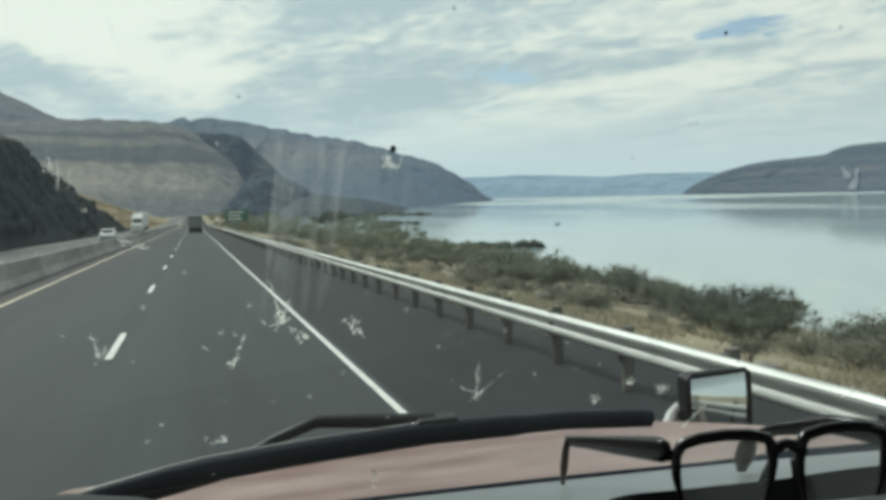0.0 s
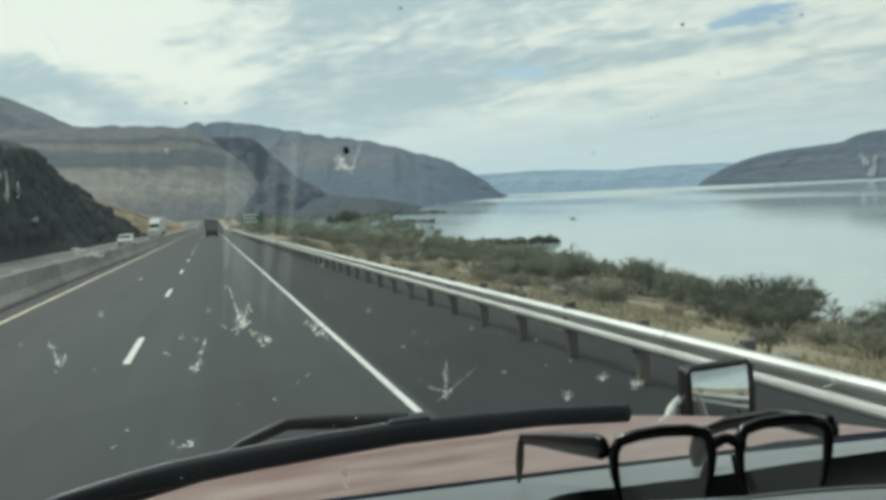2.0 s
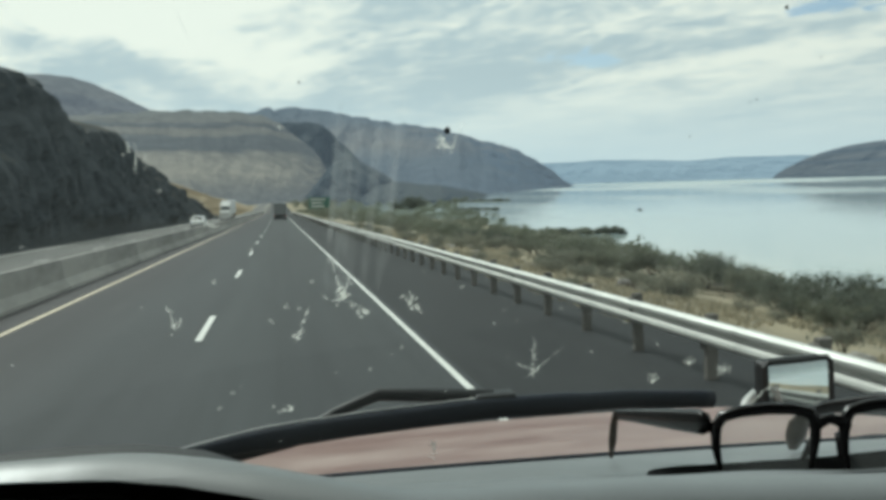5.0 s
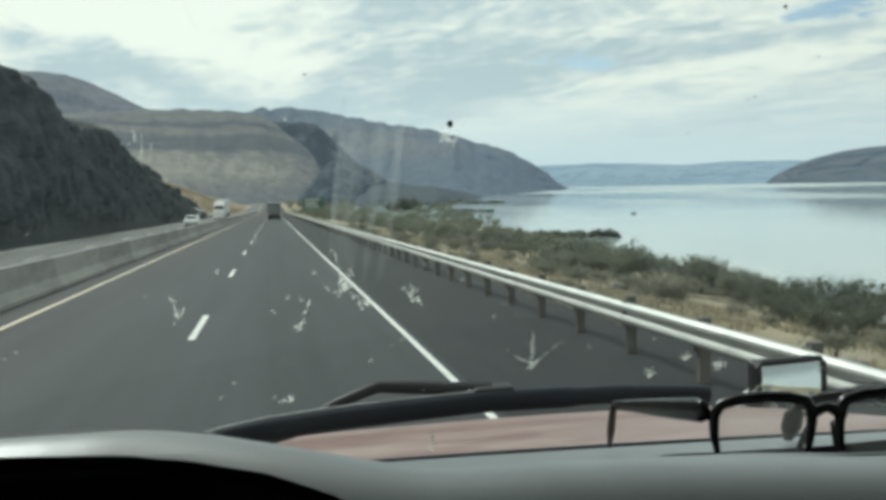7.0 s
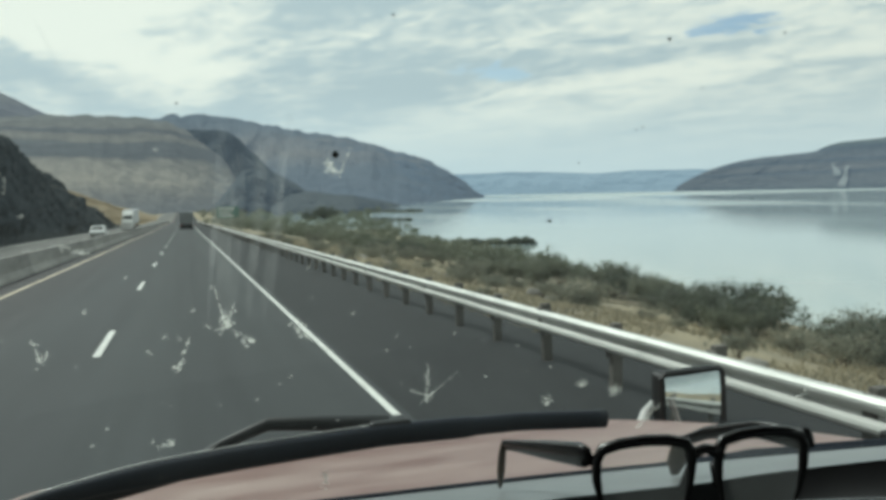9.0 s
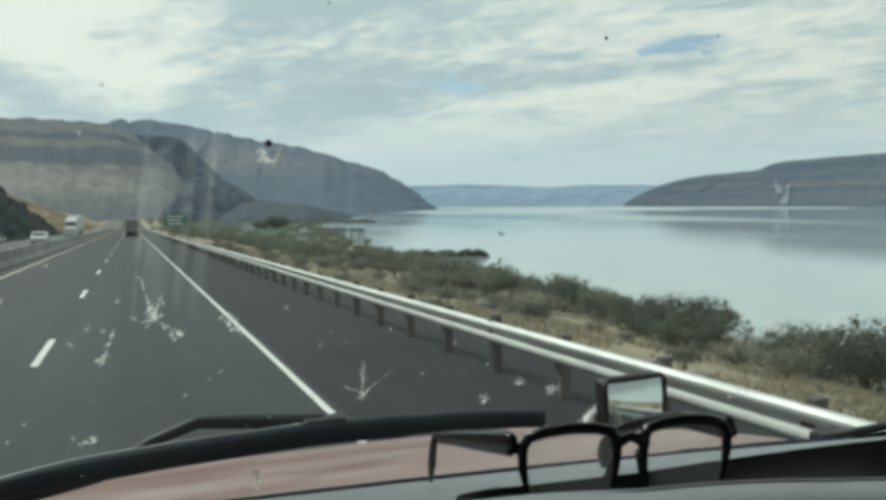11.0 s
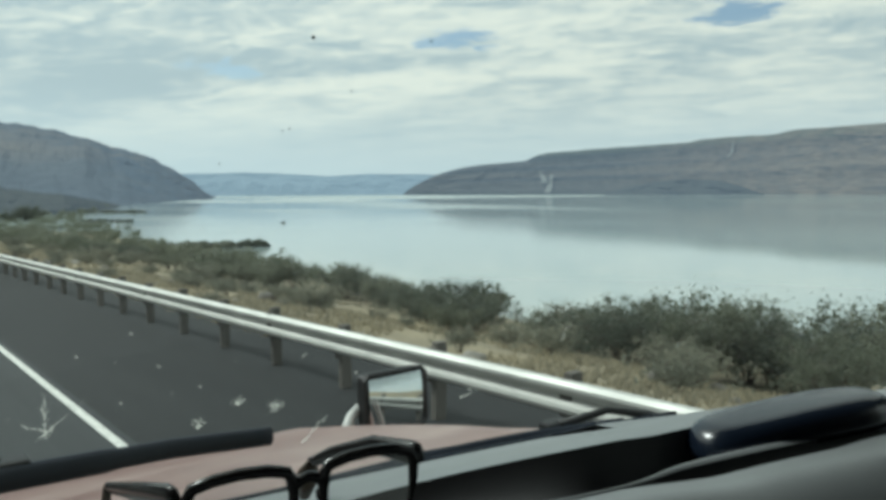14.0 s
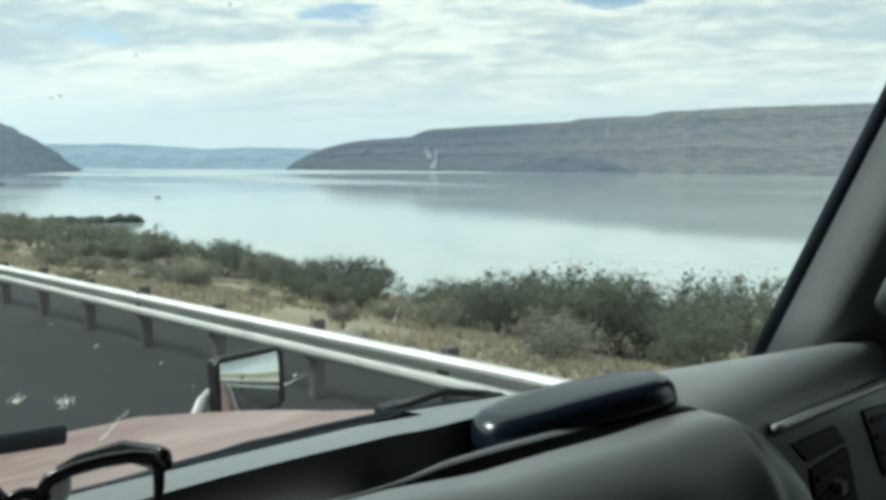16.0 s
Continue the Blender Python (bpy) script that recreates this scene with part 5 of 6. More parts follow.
# hood: rounded in plan and falling forwards
def hood_surface(u, v):
    w = -1 + 2 * u
    x = CL + 1.02 * w
    front = 1.60 - 0.46 * abs(w) ** 2.2
    rear = min(0.80, glass_y(min(max(x, -0.62), 1.16), 1.87) + 0.06)
    y = rear + (front - rear) * min(v / 0.72, 1.0)
    z = 1.866 - 0.205 * ((y - rear) / 0.85) ** 1.2 - 0.045 * abs(w) ** 2.6
    crease = 0.010 * math.exp(-((abs(w) - 0.55) / 0.05) ** 2)
    z += crease
    if v > 0.72:
        k = (v - 0.72) / 0.28
        y += 0.16 * math.sin(k * math.pi / 2)
        x += 0.06 * w * math.sin(k * math.pi / 2)
        z -= 0.62 * (1 - math.cos(k * math.pi / 2))
    return (x, y, z)


hv, hf = grid(80, 60, hood_surface)
raw("hood", hv, hf, HOOD_PAINT, truck, "faded dusty red hood", True)
cw = [-0.62 + 1.78 * i / 40 for i in range(41)]
part("cowl", loft([[(x, glass_y(x, 1.87) + a_, b_) for a_, b_ in ((-0.006, 1.78), (-0.006, 1.858), (0.01, 1.866), (0.075, 1.858), (0.085, 1.84), (0.085, 1.78))] for x in cw]), BLACK_PLASTIC, truck, "black cowl below the glass")
part("fender", block(1.20, 1.37, -1.3, 1.35, 0.75, 1.50, 0.06), HOOD_PAINT, truck, "faded red fender")
part("fender", block(-0.83, -0.66, -1.3, 1.35, 0.75, 1.50, 0.06), HOOD_PAINT, truck, "faded red fender")
part("chassis", block(-0.60, 1.14, -2.6, 1.55, 0.50, 0.86, 0.03), BLACK_PLASTIC, truck, "black chassis")
for wx_ in (-0.66, 1.20):
    for wy_ in (0.95, -2.0):
        tyre = part("wheel", wheel_mesh(bmesh.new(), wx_, wy_, road_z(wy_) + 0.44, 0.44, 0.27), TYRE, truck, "black truck tyre")
        part("rim", tube([(wx_ - 0.09, wy_, road_z(wy_) + 0.44), (wx_ + 0.09, wy_, road_z(wy_) + 0.44)], 0.25, 24), SILVER_TRIM, tyre, "steel rim")

# windscreen wipers outside the glass
def wiper(points, thick, parent_label, arm_pts, hub):
    blade = part("wiper_blade", tube(points, thick, 10, squash=(0.75, 1.0)), RUBBER, truck, parent_label, True)
    part("wiper_arm", tube(arm_pts, [0.012, 0.010, 0.007, 0.0055, 0.007, 0.008][:len(arm_pts)] if len(arm_pts) > 5 else [0.007, 0.006, 0.0055, 0.007, 0.008][:len(arm_pts)], 8), BLACK_PLASTIC, blade, "black metal arm", True)
    part("blade_mount", block(hub[0] - 0.022, hub[0] + 0.022, hub[1] - 0.012, hub[1] + 0.012, hub[2] - 0.010, hub[2] + 0.012, 0.004), BLACK_PLASTIC, blade)
    return blade


def wz(x):
    return curve_at([(-0.20, 1.940), (-0.155, 1.950), (-0.09, 1.957), (0.011, 1.963), (0.156, 1.968), (0.307, 1.964), (0.414, 1.954)], x)


w_x = [-0.20 + 0.614 * i / 40 for i in range(41)]
wiper([(x, glass_y(x, wz(x)) + 0.022, wz(x)) for x in w_x],
      [0.0105 * min(1.0, 0.30 + 5.0 * (x + 0.20)) * (1.0 if x < 0.25 else 0.86) + 0.001 for x in w_x], "long black rubber wiper blade",
      [(-0.26, 0.80, 1.905), (-0.116, 0.787, 1.931), (-0.043, 0.777, 1.944), (0.002, 0.766, 1.973), (0.045, 0.765, 1.988), (0.165, 0.762, 1.976)], (0.165, 0.758, 1.970))
# Silver strip added to draw the bright highlight along the blade's top edge.
part("blade_highlight", tube([(x, glass_y(x, wz(x)) + 0.024, wz(x) + 0.0105 * min(1.0, 0.30 + 5.0 * (x + 0.20)) + 0.001) for x in w_x[2:26]], 0.0011, 6), SILVER_TRIM, bpy.data.objects["wiper_blade"], "thin silver strip for the blade highlight", True)
w2 = [(0.42, 0.762, 1.872), (0.50, 0.762, 1.880), (0.621, 0.757, 1.884), (0.75, 0.738, 1.880), (0.89, 0.715, 1.878), (0.935, 0.70, 1.882)]
wiper(w2, [0.004, 0.007, 0.008, 0.009, 0.009, 0.006], "short black wiper blade at the cowl",
      [(1.02, 0.66, 1.870), (0.96, 0.675, 1.893), (0.90, 0.70, 1.905), (0.83, 0.73, 1.890)], (0.83, 0.735, 1.884))

# fender mirrors on white stalks
def fender_mirror(flip):
    def X(x):
        return x if not flip else 2 * 0.19 - x
    def tilt(bm):
        for v in bm.verts:
            v.co.y += (-0.031 if flip else 0.031) * (v.co.x - X(1.16)) + 0.06 * (v.co.z - 1.683)
        return bm
    me = part("fender_mirror", tilt(block(X(1.066) if not flip else X(1.254), X(1.254) if not flip else X(1.066), 1.600, 1.645, 1.610, 1.757, 0.014, 3)), BLACK_PLASTIC, truck, "black mirror housing on a white stalk")
    n_ = 10
    side = -1 if flip else 1
    pv = [(X(1.072 + 0.176 * i / n_), 1.592 + 0.003 * ((2 * i / n_ - 1) ** 2 - 1) + side * 0.010 * (i / n_ - 0.5) - 0.001 * (j / n_ - 0.5) + 0.002 * (2 * j / n_ - 1) ** 2, 1.617 + 0.132 * j / n_) for j in range(n_ + 1) for i in range(n_ + 1)]
    pf = [(j * (n_ + 1) + i, j * (n_ + 1) + i + 1, (j + 1) * (n_ + 1) + i + 1, (j + 1) * (n_ + 1) + i) for j in range(n_) for i in range(n_)]
    raw("mirror_pane", [(x, y + (-0.031 if flip else 0.031) * (x - X(1.16)) + 0.06 * (z - 1.683), z) for x, y, z in pv], pf, MIRROR, me, "convex mirror glass", True)
    rim = [(X(1.066 + 0.188 * a_), 1.597, 1.611 + 0.146 * b_) for a_, b_ in ((0.06, 0), (0.94, 0), (1, 0.08), (1, 0.92), (0.94, 1), (0.06, 1), (0, 0.92), (0, 0.08))]
    part("mirror_rim", tilt(tube(rim, 0.0062, 8, closed=True, up=Vector((0, 1, 0)))), BLACK_PLASTIC, me)
    part("stalk", tube([(X(0.945), 1.58, 1.50), (X(0.995), 1.60, 1.60), (X(1.045), 1.63, 1.655), (X(1.075), 1.64, 1.67)], 0.0125, 10), WHITE_STALK, me, "white painted stalk", True)
    part("stalk_foot", tube([(X(0.94), 1.57, 1.42), (X(0.946), 1.58, 1.51)], [0.03, 0.02], 12), BLACK_PLASTIC, me)
    # Added rod that draws the stalk's reflection in front of the mirror glass.
    part("stalk_reflection", tube([(X(1.085), 1.576, 1.700), (X(1.112), 1.578, 1.625)], 0.0028, 6), WHITE_STALK, me, "thin white rod in place of the stalk reflection")
    return me


fender_mirror(False)
fender_mirror(True)

# spectacles that stand on the dashboard
glasses = tagged(new("spectacles"), "black-framed spectacles standing open on the dashboard", "glasses")
FL, FR = Vector((0.193, 0.396, 2.062)), Vector((0.325, 0.364, 2.066))
GU = (FR - FL).normalized()
GN = Vector((-GU.y, GU.x, 0)).normalized()
GW = (FR - FL).length


def gp(a, h, d=0.0):
    """A point of the front: a along it in metres, h above its foot, d behind it."""
    bow = 0.006 * (1 - (2 * a / GW - 1) ** 2)
    return FL + GU * a + GN * (d - bow) + Vector((0, 0, h - 0.042))


def rim_loop(a0, a1):
    w = a1 - a0
    shape = ((0.0, 0.72), (0.01, 0.90), (0.06, 1.0), (0.25, 1.05), (0.5, 1.06), (0.75, 1.03), (0.93, 0.97), (0.995, 0.84), (0.99, 0.6), (0.94, 0.3), (0.86, 0.10), (0.72, 0.01), (0.5, -0.02), (0.28, 0.0), (0.14, 0.08), (0.06, 0.28), (0.015, 0.52))
    return [gp(a0 + w * s, 0.050 * h - 0.009) for s, h in shape]


for a0, a1, mirror_it in ((0.004, 0.0595, True), (0.0755, 0.131, False)):
    loop = rim_loop(a0, a1)
    if mirror_it:
        loop = [gp(a0 + a1 - (a0 + (a1 - a0) * s), 0.050 * h - 0.009) for s, h in ((0.0, 0.72), (0.01, 0.90), (0.06, 1.0), (0.25, 1.05), (0.5, 1.06), (0.75, 1.03), (0.93, 0.97), (0.995, 0.84), (0.99, 0.6), (0.94, 0.3), (0.86, 0.10), (0.72, 0.01), (0.5, -0.02), (0.28, 0.0), (0.14, 0.08), (0.06, 0.28), (0.015, 0.52))]
    rr = [0.0030] + [0.0036] * 6 + [0.0034, 0.0028] + [0.0014, 0.0009, 0.0008, 0.0007, 0.0008, 0.0009, 0.0014, 0.0022]
    rim = part("rim", tube(loop, rr, 8, closed=True, up=GN), GLOSS_BLACK, glasses, "black acetate rim", True)
    lb = bmesh.new()
    lb.faces.new([lb.verts.new(p_ + GN * 0.0005) for p_ in loop])
    lens = part("lens", lb, LENS, rim, "clear lens")
    lens.visible_shadow = False
part("bridge", tube([gp(0.057, 0.031), gp(0.064, 0.036), gp(0.0675, 0.037), gp(0.071, 0.036), gp(0.078, 0.031)], [0.0030, 0.0034, 0.0032, 0.0034, 0.0030], 8), GLOSS_BLACK, glasses, "", True)
for s in (0.0605, 0.0745):
    part("nose_pad", tube([gp(s, 0.026, 0.003), gp(s + (0.004 if s > 0.067 else -0.004), 0.010, 0.009)], [0.0028, 0.0018], 8), GLOSS_BLACK, glasses, "", True)
TIP = Vector((0.190, 0.517, 2.026))
for base, way, tip, drop in ((gp(0.0, 0.036), 0.4, TIP, 0.0), (gp(GW, 0.036), 0.0, Vector((0.3045, 0.462, 2.032)), 0.0)):
    foot = tip + Vector((0.001, 0.009, 0))
    foot.z = dash_z(foot.x, foot.y) + 0.003
    mids = [base.lerp(tip, 0.06), base.lerp(tip, 0.4), base.lerp(tip, 0.78)]
    if not way:
        mids[1] = base.lerp(tip, 0.45) + Vector((0.006, 0, 0.006))
        mids[2] = base.lerp(tip, 0.80) + Vector((0.002, 0, 0.004))
    temple = part("temple", tube([base, *mids, tip + Vector((0, -0.005, 0.001)), tip], [0.0058, 0.0076, 0.0064, 0.0044, 0.0036, 0.0030], 8, squash=(0.45, 1.0)), GLOSS_BLACK, glasses, "black temple arm", True)
    wide = 1.0 if way else 2.6
    part("temple_tip", tube([tip + Vector((0, -0.002, 0.001)), tip.lerp(foot, 0.25), tip.lerp(foot, 0.6), foot], [0.0026, 0.0030 * wide, 0.0032 * wide, 0.0014 * wide], 10, squash=(1.0, 0.5)), BROWN_TIP, temple, "brown temple tip", True)

# hard case in the tray
case = tagged(new("eyeglass_case"), "glossy dark navy hard case lying in the dashboard tray", "case")
CA = Vector((0.478, 0.284, 0))
CB = Vector((0.624, 0.234, 0))


def case_shell(z0, z1, grow, n_=28, rows=7, dome=True):
    ax = (CB - CA).normalized()
    ay = Vector((-ax.y, ax.x, 0))
    c = (CA + CB) / 2
    L, W = (CB - CA).length / 2 + grow, 0.027 + grow
    out = []
    for j in range(rows):
        t = j / (rows - 1)
        k = math.sqrt(max(0.0, 1 - (t * 0.93) ** 2)) if dome else 0.90 + 0.10 * t
        z = z0 + (z1 - z0) * (math.sin(t * math.pi / 2) if dome else t)
        ring = []
        for i in range(n_):
            a = 2 * math.pi * i / n_
            ex = math.copysign(abs(math.cos(a)) ** 0.55, math.cos(a)) * (L - W * (1 - k) * 0.9)
            ey = math.copysign(abs(math.sin(a)) ** 0.7, math.sin(a)) * W * k
            p_ = c + ax * ex + ay * ey
            ring.append(Vector((p_.x, p_.y, z - 0.012 * (0.5 - 0.5 * ex / L) ** 2)))
        out.append(ring)
    return loft(out)


part("lid", case_shell(2.057, 2.075, 0.0), CASE_NAVY, case, "glossy navy lid", True)
part("lower_shell", case_shell(2.026, 2.0555, -0.002, dome=False), BLACK_PLASTIC, case, "black lower shell", True)


# ---------------------------------------------------------------- vehicles on the road
def car_body(bm, x, y, w, prof, rz):
    """prof: outline in y and z, seen from the side; narrower towards the top."""
    zmax = max(p_[1] for p_ in prof)
    secs = []
    for s in (-1, -0.92, 0.92, 1):
        secs.append([(x + s * w / 2 * (1 - 0.16 * smooth01(0.55, 1.0, pz / zmax)), y + py_, rz + (pz if abs(s) < 1 else pz * 0.985 + 0.01)) for py_, pz in prof])
    return loft(secs, bm)


def car(name, label, x, y, mat, heading, w, prof, windows, lamp_z, lamp_mat, wheel_y, wheel_r):
    rz = road_z(y)
    thing = tagged(new(name), label, "car")
    h = 1 if heading > 0 else -1
    part("body", car_body(bmesh.new(), x, y, w, [(h * a, b) for a, b in prof], rz), mat, thing)
    for (ya, za, yb, zb, half) in windows:
        bm = bmesh.new()
        bm.faces.new([bm.verts.new((x + s * half, y + h * yy, rz + zz)) for s, yy, zz in ((-1, ya, za), (1, ya, za), (0.88, yb, zb), (-0.88, yb, zb))])
        part("window", bm, CAR_GLASS, thing, "dark window")
    for s in (-1, 1):
        yy = y + h * prof[0][0]
        part("lamp", block(x + s * w * 0.42 - 0.1, x + s * w * 0.42 + 0.1, yy - 0.04, yy + 0.04, rz + lamp_z, rz + lamp_z + 0.22, 0.02), lamp_mat, thing)
        for wy in wheel_y:
            tw = part("wheel", wheel_mesh(bmesh.new(), x + s * (w / 2 - 0.13), y + h * wy, rz + wheel_r, wheel_r, 0.24, 18), TYRE, thing, "black tyre")
            part("rim", tube([(x + s * (w / 2 - 0.13) - 0.08, y + h * wy, rz + wheel_r), (x + s * (w / 2 - 0.13) + 0.08, y + h * wy, rz + wheel_r)], wheel_r * 0.58, 14), SILVER_TRIM, tw)
    return thing


# box truck ahead
lorry = tagged(new("box_truck"), "grey box truck driving ahead in the same lane", "truck")
lx, ly = 0.25, 150.0
lz = road_z(ly)
boxb = part("cargo_box", block(lx - 1.18, lx + 1.18, ly - 2.6, ly + 2.4, lz + 1.05, lz + 3.25, 0.05), TRUCK_GREY, lorry, "grey cargo box")
for s_ in (-1, 1):
    part("door", block(lx + min(0, s_ * 1.1) + 0.02, lx + max(0, s_ * 1.1) - 0.02, ly - 2.64, ly - 2.60, lz + 1.12, lz + 3.18, 0.01), TRUCK_GREY, boxb, "grey rear door")
    part("tail_lamp", block(lx + s_ * 0.98 - 0.1, lx + s_ * 0.98 + 0.1, ly - 2.68, ly - 2.6, lz + 0.78, lz + 0.95, 0.01), LAMP_RED, lorry, "red tail lamp")
    for wy in (-1.4, 3.4):
        part("wheel", wheel_mesh(bmesh.new(), lx + s_ * 0.92, ly + wy, lz + 0.45, 0.45, 0.4, 18), TYRE, lorry, "black tyre")
part("frame", block(lx - 1.12, lx + 1.12, ly - 2.62, ly + 4.2, lz + 0.5, lz + 1.03, 0.03), BLACK_PLASTIC, lorry, "black underframe")
part("mud_flap", block(lx - 1.1, lx + 1.1, ly - 2.5, ly - 2.46, lz + 0.25, lz + 0.6), RUBBER, lorry, "black mud flap")
part("cab", loft([[(lx + a_ * k_, ly + y_, lz + z_) for a_, z_ in ((-1, 0.6), (-1, h_ * 0.65), (-0.85, h_), (0.85, h_), (1, h_ * 0.65), (1, 0.6))] for y_, h_, k_ in ((2.45, 2.3, 1.0), (3.5, 2.25, 1.0), (4.2, 1.6, 0.98), (4.9, 1.45, 0.95))]), CAR_DARK, lorry, "dark cab")
SEDAN = [(-2.2, 0.4), (-2.25, 0.75), (-1.3, 0.95), (-0.6, 1.42), (0.7, 1.45), (1.4, 1.02), (2.1, 0.92), (2.25, 0.7), (2.2, 0.35), (1.7, 0.25), (-1.7, 0.25)]
car("sedan", "small white sedan on the opposite carriageway", -11.0, 112, CAR_WHITE, -1, 1.8, [(-a, b) for a, b in SEDAN][::-1],
    [(1.32, 0.98, 0.64, 1.39, 0.72)], 0.62, CHROME, (-1.35, 1.35), 0.32)

semi = tagged(new("semi_truck"), "white semi truck on the opposite carriageway", "truck")
sx, sy = -11.4, 176.0
sz = road_z(sy)
part("trailer", block(sx - 1.28, sx + 1.28, sy + 3.6, sy + 17.0, sz + 1.15, sz + 4.05, 0.04), TRAILER, semi, "white box trailer")
cabp = part("cab", loft([[(sx + s * 1.15 * k, sy + a, sz + b) for s, k, a, b in ((1, 1, y_, 0.6), (1, 1, y_, hgt * 0.7), (0.92, 1, y_, hgt), (-0.92, 1, y_, hgt), (-1, 1, y_, hgt * 0.7), (-1, 1, y_, 0.6))] for y_, hgt in ((-3.4, 1.55), (-3.2, 1.85), (-1.5, 2.05), (-1.35, 2.2), (-0.75, 3.1), (0.3, 3.6), (2.2, 3.8))]), CAB_WHITE, semi, "white sleeper cab")
bmw = bmesh.new()
bmw.faces.new([bmw.verts.new((sx + a, sy + b, sz + c)) for a, b, c in ((-0.95, -1.38, 2.28), (0.95, -1.38, 2.28), (0.9, -0.83, 3.02), (-0.9, -0.83, 3.02))])
part("windshield", bmw, CAR_GLASS, cabp, "dark windshield")
part("grille", block(sx - 0.55, sx + 0.55, sy - 3.47, sy - 3.36, sz + 0.75, sz + 1.5, 0.03), CHROME, cabp, "chrome grille")
part("bumper", block(sx - 1.2, sx + 1.2, sy - 3.75, sy - 3.4, sz + 0.35, sz + 0.72, 0.06), CHROME, cabp, "chrome bumper")
part("chassis", block(sx - 0.5, sx + 0.5, sy - 3.2, sy + 16.5, sz + 0.7, sz + 1.1), BLACK_PLASTIC, semi)
for wy in (-2.4, 1.9, 3.1, 14.2, 15.5):
    for s in (-1, 1):
        part("wheel", wheel_mesh(bmesh.new(), sx + s * 1.0, sy + wy, sz + 0.5, 0.5, 0.35, 18), TYRE, semi, "black tyre")
for s in (-1, 1):
    part("exhaust_stack", tube([(sx + s * 1.05, sy + 2.5, sz + 1.2), (sx + s * 1.05, sy + 2.5, sz + 4.1)], 0.08, 10), CHROME, semi, "chrome exhaust stack")

# green guide sign past the guardrail
sign = tagged(new("road_sign"), "green highway guide sign on two posts", "sign")
gx0, gy0 = 9.6, 185.0
gz0 = ground_z(gx0, gy0)
for s in (-1.7, 1.7):
    part("post", block(gx0 + s - 0.08, gx0 + s + 0.08, gy0 + 0.05, gy0 + 0.2, gz0 - 0.6, gz0 + 5.0, 0.01), POST_WOOD, sign, "wooden sign post")
panel = part("panel", block(gx0 - 2.5, gx0 + 2.5, gy0, gy0 + 0.05, gz0 + 2.3, gz0 + 5.0, 0.02), SIGN_GREEN, sign, "green sign panel")
for k, (wdt, off) in enumerate(((3.6, -0.3), (2.8, -0.6), (3.2, -0.4))):
    part("text_bar", block(gx0 + off - wdt / 2, gx0 + off + wdt / 2, gy0 - 0.012, gy0 - 0.004, gz0 + 4.3 - 0.8 * k, gz0 + 4.62 - 0.8 * k, 0.003), PAINT_WHITE, panel, "white bar")

# ---------------------------------------------------------------- shrubs and trees
def leaf_cloud(centres, count, size, rg, droop=0.0):
    """Small bent leaf sprays scattered round the twig ends, thinner outwards."""
    v, f = [], []
    for _ in range(count):
        cx, cy, cz, cr = centres[rg.randrange(len(centres))]
        d = Vector((rg.gauss(0, 1), rg.gauss(0, 1), rg.gauss(0, 0.85)))
        d.normalize()
        p_ = Vector((cx, cy, cz)) + d * cr * min(abs(rg.gauss(0.0, 0.62)) + 0.08, 1.12)
        if p_.z < 0.04:
            continue
        n_ = (d + Vector((rg.gauss(0, 0.6), rg.gauss(0, 0.6), rg.gauss(0.5, 0.6)))).normalized()
        t = n_.orthogonal().normalized()
        t.rotate(Matrix.Rotation(rg.uniform(0, 6.28), 3, n_))
        b_ = n_.cross(t)
        s = size * rg.uniform(0.6, 1.5)
        k = len(v)
        v += [p_ - t * s, p_ + b_ * s * 0.45 + n_ * s * 0.1, p_ + t * s * rg.uniform(0.8, 1.3) + Vector((0, 0, -droop * s)), p_ - b_ * s * 0.45 + n_ * s * 0.1]
        f.append((k, k + 1, k + 2, k + 3))
    return v, f


def shrub(name, label, category, width, height, stems, leaves, leaf, mat, seed, open_crown=0.0, trunk_r=0.03, base_z=0.0):
    """Many leaning stems from one root, with clumps of leaves along and at the end of each twig."""
    rg = random.Random(seed)
    thing = tagged(new(name), label, category)
    bm = bmesh.new()
    clumps = []
    for i in range(stems):
        a = 2 * math.pi * (i + rg.uniform(-0.3, 0.3)) / stems
        reach = width / 2 * rg.uniform(0.25, 0.95)
        h = height * rg.uniform(0.55, 1.0) * (1 - 0.30 * reach / (width / 2))
        pts = [Vector((0.04 * math.cos(a), 0.04 * math.sin(a), -0.15))]
        for k in (0.25, 0.5, 0.75, 1.0):
            pts.append(Vector((math.cos(a) * reach * k ** 1.2 + rg.gauss(0, 0.05) * width * 0.4, math.sin(a) * reach * k ** 1.2 + rg.gauss(0, 0.05) * width * 0.4, base_z * min(1, k * 2) + (h - base_z) * k ** 0.85)))
        tube(pts, [trunk_r * (1 - 0.17 * k) for k in range(5)], 5, bm)
        for j in (2, 3, 4):
            q = pts[j]
            for _ in range(2 if j < 4 else 3):
                e = q + Vector((rg.gauss(0, 0.13) * width, rg.gauss(0, 0.13) * width, rg.uniform(-0.05, 0.16) * height))
                e.z = max(e.z, 0.12 * height)
                tube([q, (q + e) / 2 + Vector((0, 0, 0.03)), e], [trunk_r * 0.35, trunk_r * 0.25, trunk_r * 0.12], 4, bm)
                clumps.append((e.x, e.y, e.z, rg.uniform(0.09, 0.17) * width * (1 - 0.4 * open_crown)))
    part("stems", bm, BARK, thing, "grey woody stems")
    lv, lf = leaf_cloud(clumps, leaves, leaf, rg)
    raw("crown", lv, lf, mat, thing, "loose leafy crown")
    return thing


